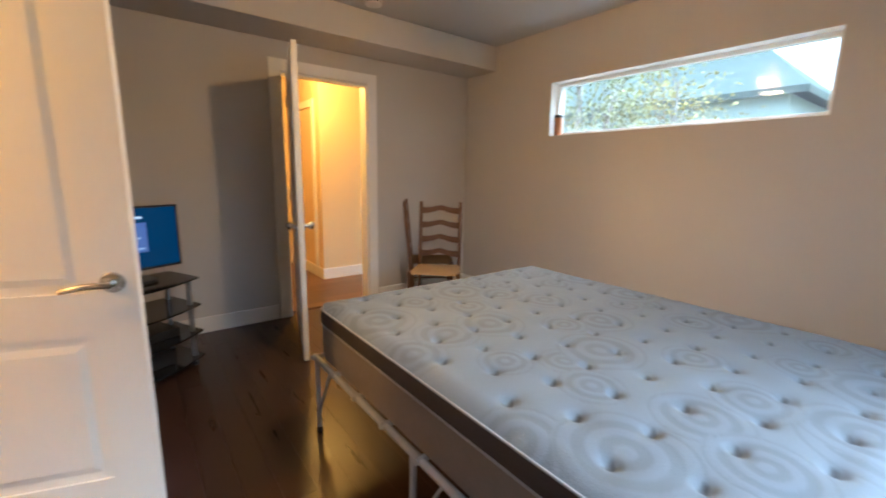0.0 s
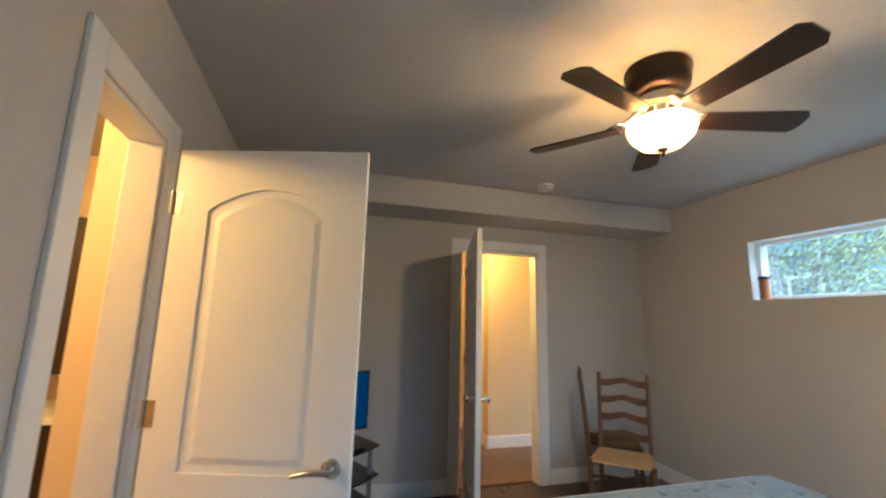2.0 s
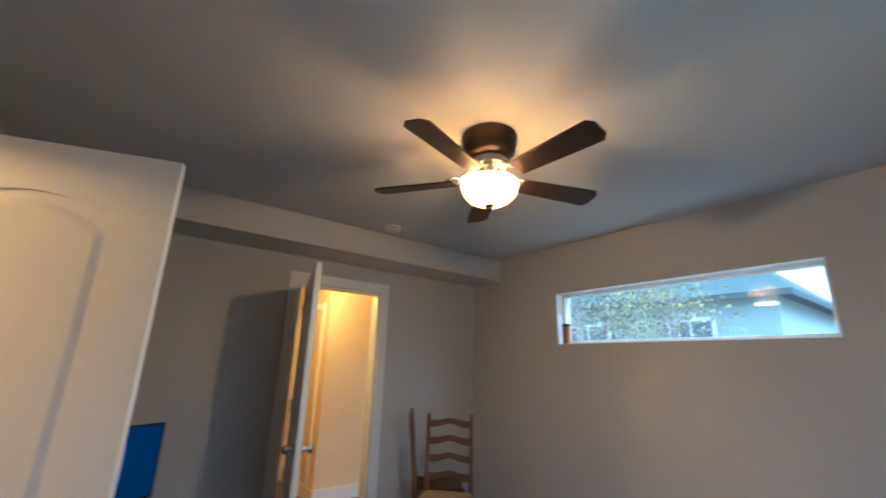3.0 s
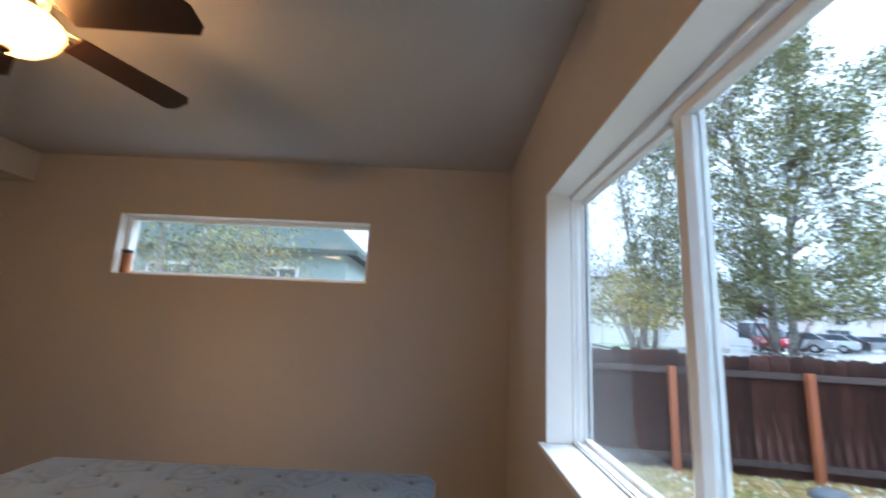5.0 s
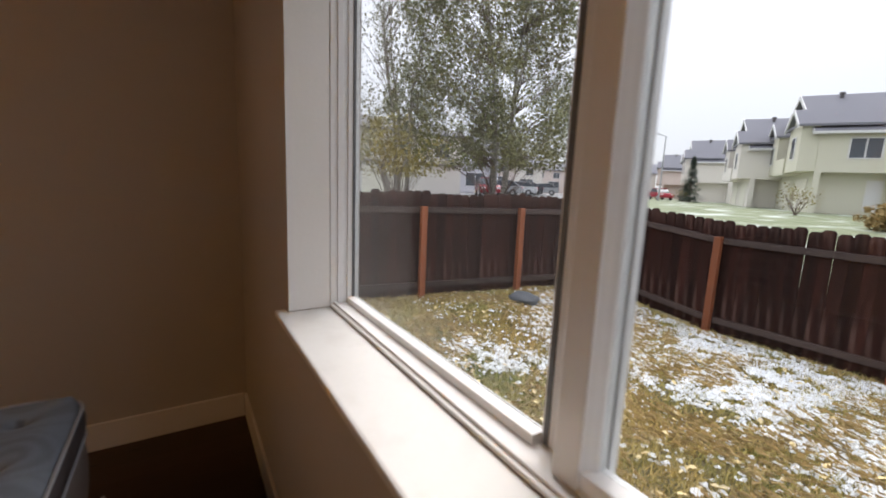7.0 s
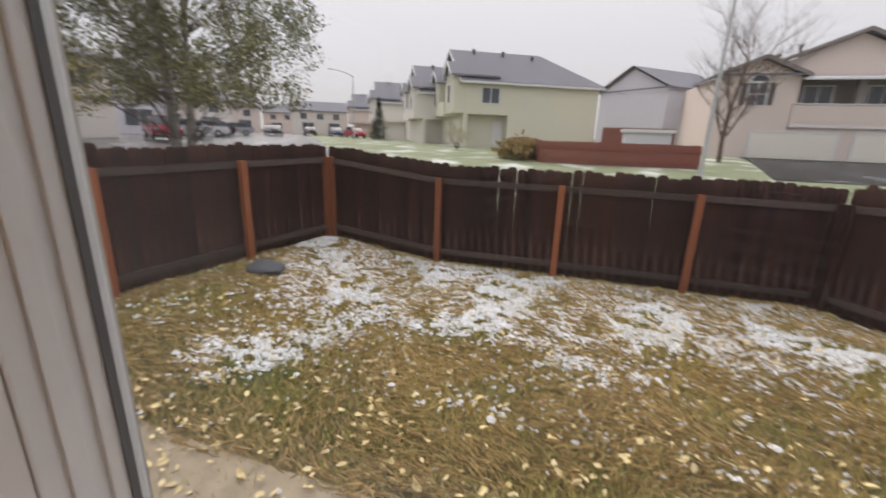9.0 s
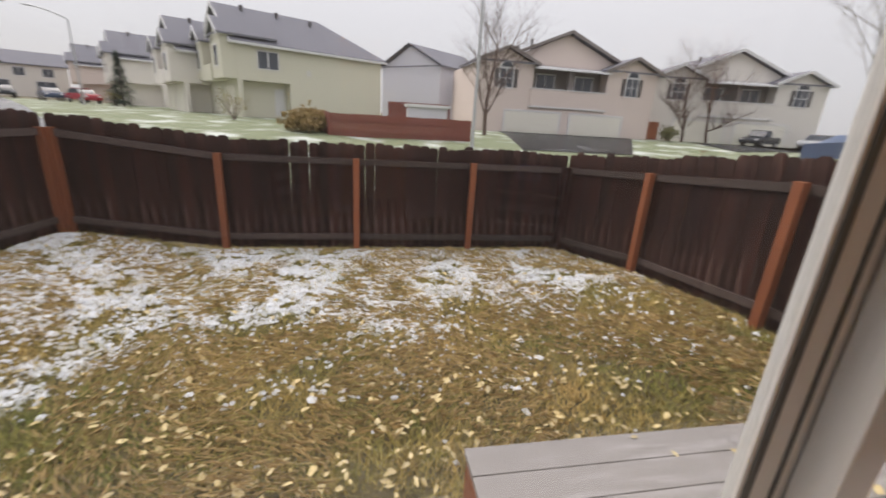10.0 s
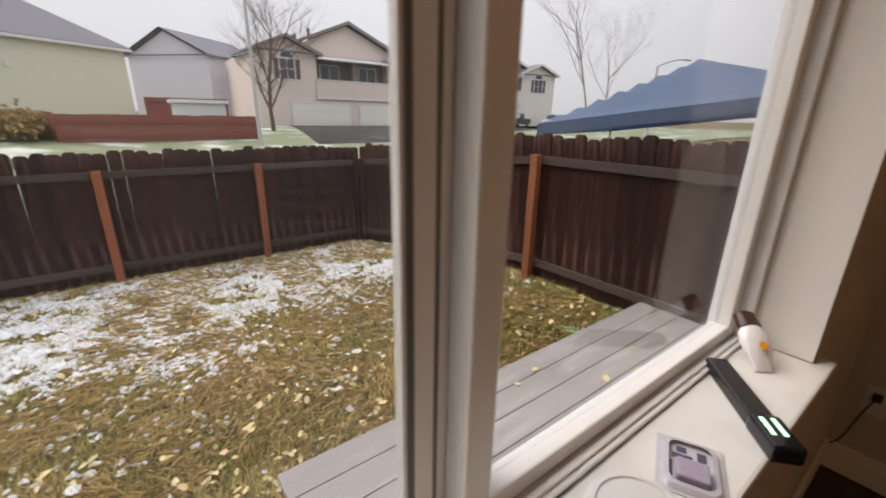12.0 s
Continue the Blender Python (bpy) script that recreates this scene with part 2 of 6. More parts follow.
bm = bmesh.new()
bm_box(bm, XL - 0.12, WX0, YW - OUT, YW, -0.05, H)
bm_box(bm, WX1, XS + OUT, YW - OUT, YW, -0.05, H)
bm_box(bm, WX0, WX1, YW - OUT, YW, -0.05, WZ0)
bm_box(bm, WX0, WX1, YW - OUT, YW, WZ1, H)
structure("wall_south", bm, PAINT, "greige painted wall with the large garden window", "wall")
bm = bmesh.new()
bm_box(bm, XS, XS + OUT, YW, SY0, -0.05, H)
bm_box(bm, XS, XS + OUT, SY1, YD + 0.12, -0.05, H)
bm_box(bm, XS, XS + OUT, SY0, SY1, -0.05, SZ0)
bm_box(bm, XS, XS + OUT, SY0, SY1, SZ1, H)
structure("wall_east", bm, PAINT, "greige painted wall with a high strip window", "wall")
bm = bmesh.new()
bm_box(bm, XL, HX0, YD, YD + 0.12, -0.05, H)
bm_box(bm, HX1, XS, YD, YD + 0.12, -0.05, H)
bm_box(bm, HX0, HX1, YD, YD + 0.12, DZ, H)
structure("wall_north", bm, PAINT, "greige painted wall with the hall doorway", "wall")
bm = bmesh.new()
bm_box(bm, XL - 0.12, XL, YW, DY0, -0.05, H)
bm_box(bm, XL - 0.12, XL, DY1, YD + 0.12, -0.05, H)
bm_box(bm, XL - 0.12, XL, DY0, DY1, DZ, H)
structure("wall_west", bm, PAINT, "greige painted wall with the bathroom doorway", "wall")
bm = bmesh.new()
bm_box(bm, XL - 0.12, XS + OUT, YW - OUT, YD + 0.12, H, H + 0.12)
structure("ceiling", bm, CEIL, "flat painted ceiling with faint roller texture", "ceiling")
bm = bmesh.new()
bm_box(bm, XL + 0.002, XS - 0.002, 2.633, YD - 0.002, 2.297, H - 0.002, bevel=0.008)
structure("soffit", bm, PAINT, "boxed soffit along the hall wall under the ceiling", "soffit")
bm = bmesh.new()
bm_box(bm, XL - 0.12, XS + OUT, YW - OUT, YD + 0.12, -0.12, -0.022)
floor = structure("floor", bm, FLOORW, "dark-stained glossy hardwood plank floor", "floor")

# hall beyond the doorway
# hall and bathroom walls share the colour tinted with lamplight
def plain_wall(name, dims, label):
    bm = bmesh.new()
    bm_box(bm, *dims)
    structure(name, bm, LAMPLITP, label, "wall")


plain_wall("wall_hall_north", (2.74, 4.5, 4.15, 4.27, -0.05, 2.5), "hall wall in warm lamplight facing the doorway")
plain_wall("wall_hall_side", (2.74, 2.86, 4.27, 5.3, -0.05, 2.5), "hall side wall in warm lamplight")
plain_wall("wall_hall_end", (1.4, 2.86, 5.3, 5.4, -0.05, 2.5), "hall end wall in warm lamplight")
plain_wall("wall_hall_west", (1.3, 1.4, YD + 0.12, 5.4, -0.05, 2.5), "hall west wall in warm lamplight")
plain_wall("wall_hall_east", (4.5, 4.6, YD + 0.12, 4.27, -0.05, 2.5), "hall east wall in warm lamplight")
bm = bmesh.new()
bm_box(bm, 1.3, 4.6, YD + 0.12, 5.4, 2.5, 2.6)
structure("ceiling_hall", bm, CEIL, "plain painted hall ceiling", "ceiling")
bm = bmesh.new()
bm_box(bm, 1.3, 4.6, YD + 0.12, 5.4, -0.12, -0.022)
hall_floor = structure("floor_hall", bm, HALLW, "brown wooden hall floor in lamplight", "floor")
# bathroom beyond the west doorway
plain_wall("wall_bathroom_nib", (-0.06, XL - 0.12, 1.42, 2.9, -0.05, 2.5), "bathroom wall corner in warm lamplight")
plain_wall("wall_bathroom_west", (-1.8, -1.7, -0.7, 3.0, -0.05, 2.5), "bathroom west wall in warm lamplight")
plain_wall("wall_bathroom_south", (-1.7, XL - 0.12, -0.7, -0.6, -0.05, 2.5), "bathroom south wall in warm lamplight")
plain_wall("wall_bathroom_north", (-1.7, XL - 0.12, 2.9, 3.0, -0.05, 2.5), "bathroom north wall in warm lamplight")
bm = bmesh.new()
bm_box(bm, -1.8, XL - 0.12, -0.7, 3.0, 2.5, 2.6)
structure("ceiling_bathroom", bm, CEIL, "plain painted bathroom ceiling", "ceiling")
bm = bmesh.new()
bm_box(bm, -1.8, XL - 0.12, -0.7, 3.0, -0.12, 0.0)
structure("floor_bathroom", bm, HALLW, "brown bathroom floor", "floor")


# baseboards
def baseboard(x0, x1, y0, y1):
    bm = bmesh.new()
    bm_box(bm, x0, x1, y0, y1, 0.0, 0.128, bevel=0.004)
    structure("baseboard", bm, TRIM, "white painted baseboard along the wall", "baseboard")


baseboard(XL + 0.014, XS - 0.014, YW, YW + 0.013)
baseboard(XS - 0.013, XS, YW + 0.014, YD)
baseboard(XL, HX0 - 0.10, YD - 0.013, YD)
baseboard(HX1 + 0.10, XS - 0.014, YD - 0.013, YD)
baseboard(XL, XL + 0.013, YW, DY0 - 0.10)
baseboard(XL, XL + 0.013, DY1 + 0.10, YD - 0.014)
baseboard(2.74, 4.5, 4.137, 4.15)
baseboard(2.727, 2.74, 4.137, 5.3)
baseboard(-0.06, XL - 0.121, 1.407, 1.42)


def casing(name, pieces, label):
    bm = bmesh.new()
    for p in pieces:
        bm_box(bm, *p, bevel=0.005)
    structure(name, bm, TRIM, label, "door trim")


casing("trim_hall_door", [(HX0 - 0.09, HX0, YD - 0.016, YD, 0, DZ + 0.09), (HX1, HX1 + 0.09, YD - 0.016, YD, 0, DZ + 0.09), (HX0, HX1, YD - 0.016, YD, DZ, DZ + 0.09),
                          (HX0, HX0 + 0.018, YD + 0.001, YD + 0.119, 0, DZ), (HX1 - 0.018, HX1, YD + 0.001, YD + 0.119, 0, DZ), (HX0 + 0.019, HX1 - 0.019, YD + 0.001, YD + 0.119, DZ - 0.018, DZ - 0.001)],
       "white door casing and jamb round the hall doorway")
casing("trim_bathroom_door", [(XL, XL + 0.016, DY0 - 0.09, DY0, 0, DZ + 0.09), (XL, XL + 0.016, DY1, DY1 + 0.09, 0, DZ + 0.09), (XL, XL + 0.016, DY0, DY1, DZ, DZ + 0.09),
                              (XL - 0.119, XL - 0.001, DY0, DY0 + 0.018, 0, DZ), (XL - 0.119, XL - 0.001, DY1 - 0.018, DY1, 0, DZ), (XL - 0.119, XL - 0.001, DY0 + 0.019, DY1 - 0.019, DZ - 0.018, DZ - 0.001)],
       "white door casing and jamb round the bathroom doorway")
# a closed door's casing on the hall's side wall
casing("trim_hall_side", [(2.722, 2.74, 4.30, 4.38, 0.13, 2.1), (2.722, 2.74, 5.12, 5.20, 0.13, 2.1), (2.722, 2.74, 4.38, 5.12, 2.02, 2.1)], "white casing of a closed hall door")


# ---- doors ----
def panel_door(name, width, m, label, lever, toward):
    """A two-panel arched moulded door; local x runs from the hinge to the latch, y through the leaf."""
    door = thing(name, m, label, "door")
    w, h, th = width, 2.03, 0.035
    ob = boxes("leaf", DOORW, door, (0, w, -th / 2 + 0.008, th / 2 - 0.008, 0.01, 0.01 + h), bevel=0.002)
    st = 0.132
    for s in (-1, 1):
        y0, y1 = sorted((s * (th / 2 - 0.008), s * th / 2))
        lo, mid0, mid1, hi = 0.255, 0.755, 0.895, 1.885
        bm = bmesh.new()
        bm_box(bm, 0.001, st, y0, y1, 0.011, 0.009 + h)
        bm_box(bm, w - st, w - 0.001, y0, y1, 0.011, 0.009 + h)
        bm_box(bm, st, w - st, y0, y1, 0.011, lo)
        bm_box(bm, st, w - st, y0, y1, mid0, mid1)
        arch = [(st + (w - 2 * st) * i / 16, hi - 0.085 + 0.085 * math.sin(math.pi * i / 16) ** 0.8) for i in range(17)]
        bm_prism(bm, arch + [(w - st, 0.009 + h), (st, 0.009 + h)], "y", y0, y1)
        part("stile_frame", bm, DOORW, door)
        # raised fields with sloping edges
        for z0, z1, arched in ((lo, mid0, False), (mid1, hi, True)):
            bm = bmesh.new()
            outline = [(st, z0), (w - st, z0)]
            if arched:
                outline += [(u, v) for u, v in arch[::-1]]
            else:
                outline += [(w - st, z1), (st, z1)]
            cx, cz = w / 2, (z0 + z1) / 2
            def inset(d):
                fx, fz = 1 - 2 * d / (w - 2 * st), 1 - 2 * d / (z1 - z0)
                return [(cx + (u - cx) * fx, cz + (v - cz) * fz) for u, v in outline]
            rings = []
            for d, depth in ((0.006, 0.0), (0.028, 0.0), (0.05, 0.006)):
                rings.append([bm.verts.new((u, s * (th / 2 - 0.0078 + depth), v)) for u, v in inset(d)])
            for p, q in zip(rings, rings[1:]):
                for i in range(len(p)):
                    bm.faces.new((p[i], p[(i + 1) % len(p)], q[(i + 1) % len(p)], q[i]))
            bm.faces.new(rings[-1])
            part("panel", bm, DOORW, door)
    for z in (0.21, 1.08, 1.83):
        bm = bmesh.new()
        bm_tube(bm, (-0.006, toward * (th / 2 + 0.003), z - 0.045), (-0.006, toward * (th / 2 + 0.003), z + 0.045), 0.007)
        bm_box(bm, -0.002, 0.002 + 0.03, toward * (th / 2) - 0.001, toward * (th / 2) + 0.001, z - 0.045, z + 0.045)
        part("hinge", bm, NICKEL, door, "satin nickel hinge")
    for s in (-1, 1):
        kx, kz = w - 0.065, 0.925
        bm = bmesh.new()
        bm_lathe(bm, [(0, 0), (0.033, 0), (0.033, 0.004), (0.029, 0.009), (0.013, 0.010), (0.011, 0.045), (0, 0.045)], 28)
        bmesh.ops.transform(bm, matrix=Matrix.Translation((kx, s * th / 2, kz)) @ Matrix.Rotation(radians(-90 * s), 4, "X"), verts=bm.verts[:])
        rose = part("handle_rose", bm, NICKEL, door, "satin nickel rose", True)
        bm = bmesh.new()
        if lever:
            pts, rad = [], []
            for i in range(9):
                f = i / 8
                pts.append((kx + 0.010 - 0.125 * f, s * (th / 2 + 0.045 + 0.008 * math.sin(f * 3)), kz + 0.004 * math.sin(f * 3.1) - 0.012 * f * f))
                rad.append(0.0115 - 0.003 * f)
            bm_sweep(bm, pts, rad, 12)
        else:
            bmesh.ops.create_uvsphere(bm, u_segments=20, v_segments=12, radius=0.027, matrix=Matrix.Translation((kx, s * (th / 2 + 0.05), kz)) @ Matrix.Diagonal((1, 0.8, 1, 1)))
        part("door_handle", bm, NICKEL, door, "satin nickel lever handle" if lever else "satin nickel door knob", True)
    return door


cd = math.degrees(math.atan2(1.081 - 1.304, 0.955 - 0.271))
panel_door("door_bathroom", 0.72, pose(0.268, 1.300, 0, 0, 0, cd), "white two-panel arched bathroom door standing open", True, -1)
hd = math.degrees(math.atan2(2.06 - 3.025, 1.800 - 2.062))
panel_door("door_hall", 0.965, pose(2.062, 3.025, 0, 0, 0, hd), "white two-panel bedroom door standing open to the hall", False, -1)

# ---- large sliding window ----
def sliding_window():
    win = thing("window_garden", pose(0, 0, 0), "white vinyl two-pane sliding window over the garden", "window")
    win["kind"] = "structure"
    x0, x1, z0, z1, yf, yo = WX0, WX1, WZ0 + 0.002, WZ1, -1.115, -1.200
    f, fb, fs = 0.026, 0.008, 0.005
    for d in ((x0, x0 + f, yo, yf, z0, z1), (x1 - fs, x1, yo, yf, z0, z1), (x0 + f, x1 - fs, yo, yf, z0, z0 + fb), (x0 + f, x1 - fs, yo, yf, z1 - f, z1)):
        boxes("window_frame", VINYL, win, d, bevel=0.003)
    boxes("track", VINYL, win, (x0 + f, x1 - fs, -1.134, -1.124, z0 + fb, z0 + fb + 0.006), bevel=0.002)
    b0, b1 = z0 + fb, z1 - f
    seal = material("dark_window_seal", (0.15, 0.158, 0.16), 0.6, scale=10, grain=50, bump=0.0)
    # fixed half: slim glazing beads round a pane set back, and its meeting rail
    g, yb, a1, xr = 0.005, -1.165, x1 - fs, 2.140
    for d in ((a1 - g, a1, yb - 0.018, yb, b0, b1), (xr, a1 - g, yb - 0.03, yb, b0, b0 + 0.016), (xr, a1 - g, yb - 0.03, yb, b1 - 0.016, b1), (2.030, xr, -1.199, -1.184, b0, b1)):
        boxes("glazing_bead", VINYL, win, d, bevel=0.002)
    boxes("glazing_bead", VINYL, win, (a1 - 0.004, a1, -1.152, -1.136, b0, b1), bevel=0.001)
    boxes("seal", seal, win, (a1 - g - 0.0025, a1 - g, -1.187, -1.179, b0 + 0.017, b1 - 0.017), bevel=0, label="dark rubber seal")
    boxes("seal", seal, win, (xr - 0.013, xr - 0.005, -1.1842, -1.1815, b0 + 0.001, b1 - 0.001), bevel=0, label="dark rubber seal")
    boxes("seal", seal, win, (2.096, 2.100, -1.1842, -1.1815, b0 + 0.001, b1 - 0.001), bevel=0, label="dark rubber seal")
    # sliding half in front: stile, sloped bead towards its pane, rails
    ys, th = -1.143, 0.038
    sash = thing("sash", pose(0, 0, 0), "", "")
    sash.parent = win
    sx0, br, xb, x2, x3 = x0 + f, 0.030, 2.032, 2.042, 2.084
    for d in ((x2, x3, ys - th, ys, b0 + 0.002, b1), (sx0, sx0 + 0.035, ys - th, ys, b0 + 0.002, b1), (sx0 + 0.035, x2, ys - th, ys, b0 + 0.002, b0 + 0.002 + br), (sx0 + 0.035, x2, ys - th, ys, b1 - br, b1)):
        boxes("sash_rail", VINYL, sash, d, bevel=0.004)
    bm = bmesh.new()
    bm_prism(bm, [(x2, ys - 0.003), (x2, ys - 0.036), (xb, ys - 0.036), (xb, ys - 0.020), (xb + 0.004, ys - 0.014)], "z", b0 + 0.002 + br, b1 - br)
    part("stile_bead", bm, VINYL, sash)
    boxes("seal", seal, sash, (x2 - 0.003, x2 + 0.001, ys - 0.014, ys - 0.009, b0 + 0.002 + br, b1 - br), bevel=0, label="dark rubber seal")
    boxes("sash_latch", VINYL, sash, (x3, x3 + 0.010, ys - 0.034, ys - 0.006, 1.475, 1.56), (x3 + 0.010, x3 + 0.020, ys - 0.026, ys - 0.012, 1.49, 1.53), bevel=0.003, label="white sash latch")
    boxes("screw", NICKEL, sash, (x3 + 0.010, x3 + 0.012, ys - 0.023, ys - 0.017, 1.480, 1.486), bevel=0.001)
    for mt, d in ((FIXGLASS, (xr, a1 - g, -1.192, -1.188, b0 + 0.016, b1 - 0.016)), (GLASS, (sx0 + 0.035, xb, ys - 0.028, ys - 0.024, b0 + 0.002 + br, b1 - br))):
        ob = boxes("pane", mt, win, d, bevel=0)
        ob.visible_shadow = False


sliding_window()
bm = bmesh.new()
bm_box(bm, WX0 + 0.001, WX1 - 0.001, YW - 0.117, YW + 0.034, WZ0 - 0.018, WZ0 + 0.001, bevel=0.006)
bm_box(bm, WX0 - 0.05, WX0 + 0.012, YW + 0.001, YW + 0.0335, WZ0 - 0.018, WZ0 + 0.0006, bevel=0.006)
bm_box(bm, WX1 - 0.012, WX1 + 0.032, YW + 0.001, YW + 0.0335, WZ0 - 0.018, WZ0 + 0.0006, bevel=0.006)
bm_box(bm, WX0 - 0.03, WX1 + 0.015, YW + 0.001, YW + 0.012, WZ0 - 0.05, WZ0 - 0.0185, bevel=0.003)
structure("window_sill", bm, SILLP, "white painted wooden window sill with rounded nose", "window sill")
bm = bmesh.new()
# painted returns of the opening
bm_box(bm, WX1 - 0.003, WX1 - 0.0005, YW - 0.114, YW + 0.0015, WZ0 + 0.003, WZ1 - 0.0005)
bm_box(bm, WX0 + 0.0005, WX0 + 0.003, YW - 0.114, YW + 0.0015, WZ0 + 0.003, WZ1 - 0.0005)
bm_box(bm, WX0 + 0.003, WX1 - 0.003, YW - 0.114, YW + 0.0015, WZ1 - 0.003, WZ1 - 0.0005)
structure("trim_window_return", bm, TRIM, "pale painted returns of the window opening", "trim")


def strip_window():
    win = thing("window_strip", pose(0, 0, 0), "narrow high strip window with a white frame", "window")
    win["kind"] = "structure"
    f, xf = 0.03, XS + 0.085
    boxes("window_frame", VINYL, win, (xf, xf + 0.06, SY0, SY0 + f, SZ0, SZ1), (xf, xf + 0.06, SY1 - f, SY1, SZ0, SZ1), (xf, xf + 0.06, SY0 + f, SY1 - f, SZ0, SZ0 + f), (xf, xf + 0.06, SY0 + f, SY1 - f, SZ1 - f, SZ1), bevel=0.003)
    ob = boxes("pane", DAMPGLASS, win, (xf + 0.03, xf + 0.034, SY0 + f, SY1 - f, SZ0 + f, SZ1 - f), bevel=0)
    ob.visible_shadow = False


strip_window()
bm = bmesh.new()
for d in ((XS - 0.0015, XS + 0.09, SY0 + 0.0005, SY0 + 0.003, SZ0 + 0.003, SZ1 - 0.003), (XS - 0.0015, XS + 0.09, SY1 - 0.003, SY1 - 0.0005, SZ0 + 0.003, SZ1 - 0.003), (XS - 0.0015, XS + 0.09, SY0 + 0.0005, SY1 - 0.0005, SZ1 - 0.003, SZ1 - 0.0005), (XS - 0.0015, XS + 0.09, SY0 + 0.0005, SY1 - 0.0005, SZ0 + 0.0005, SZ0 + 0.003)):
    bm_box(bm, *d)
structure("trim_strip_window", bm, TRIM, "pale painted returns of the strip window", "trim")

# ---- bedroom things ----
KNIT = material("mattress_knit", (0.185, 0.215, 0.257), 0.85, second=(0.155, 0.183, 0.222), scale=9, grain=220, bump=0.35)


def add_rings_and_shade(m, colour):
    """Mixes a second knit colour in at the woven rings and at the tufts' painted shade."""
    nt = m.node_tree
    b = nt.nodes["Principled BSDF"]
    src = b.inputs["Base Color"].links[0].from_socket
    at, mx = nt.nodes.new("ShaderNodeAttribute"), nt.nodes.new("ShaderNodeMix")
    at.attribute_name = "ring_and_shade"
    mx.data_type = "RGBA"
    mx.inputs["B"].default_value = (*colour, 1)
    nt.links.new(src, mx.inputs["A"])
    nt.links.new(at.outputs["Fac"], mx.inputs["Factor"])
    nt.links.new(mx.outputs["Result"], b.inputs["Base Color"])


add_rings_and_shade(KNIT, (0.085, 0.095, 0.11))
BAND = material("mattress_dark_band", (0.06, 0.05, 0.055), 0.8, second=(0.04, 0.034, 0.038), scale=8, grain=180, bump=0.3)
SIDE = material("mattress_side_fabric", (0.225, 0.195, 0.187), 0.85, second=(0.175, 0.15, 0.142), scale=14, grain=90, bump=0.4)
PIPING = material("grey_piping", (0.36, 0.37, 0.40), 0.7, scale=20, grain=200, bump=0.3)
BEDMETAL = material("grey_bed_metal", (0.50, 0.52, 0.54), 0.4, 0.2, scale=10, grain=120, bump=0.03)
WOODC = material("walnut_chair_wood", (0.15, 0.075, 0.035), 0.45, second=(0.085, 0.04, 0.02), scale=5, grain=50, bump=0.2, stretch=(3, 3, 0.7))
RUSH = material("rush_seat", (0.42, 0.27, 0.12), 0.8, second=(0.28, 0.17, 0.07), scale=12, grain=140, bump=0.8, stretch=(1, 6, 1))
BLACKP = material("black_plastic", (0.012, 0.012, 0.013), 0.35, second=(0.02, 0.02, 0.02), scale=10, grain=150, bump=0.03)
BLACKG = material("black_shelf_glass", (0.008, 0.008, 0.01), 0.08, scale=5, grain=60, bump=0.0)
SILVER = material("silver_tube", (0.55, 0.55, 0.56), 0.3, 0.9, scale=10, grain=100, bump=0.02)
BLADEW = material("dark_fan_blade", (0.035, 0.016, 0.009), 0.4, second=(0.02, 0.009, 0.006), scale=3, grain=30, bump=0.1, stretch=(1, 8, 1))
WHITEP = material("white_plastic", (0.72, 0.71, 0.70), 0.4, second=(0.66, 0.65, 0.64), scale=8, grain=90, bump=0.03)


def rounded_rect(x0, x1, y0, y1, r, n=6):
    pts = []
    for cx, cy, a in ((x1 - r, y1 - r, 0), (x0 + r, y1 - r, 90), (x0 + r, y0 + r, 180), (x1 - r, y0 + r, 270)):
        for i in range(n + 1):
            t = radians(a + 90 * i / n)
            pts.append((cx + r * math.cos(t), cy + r * math.sin(t)))
    return pts


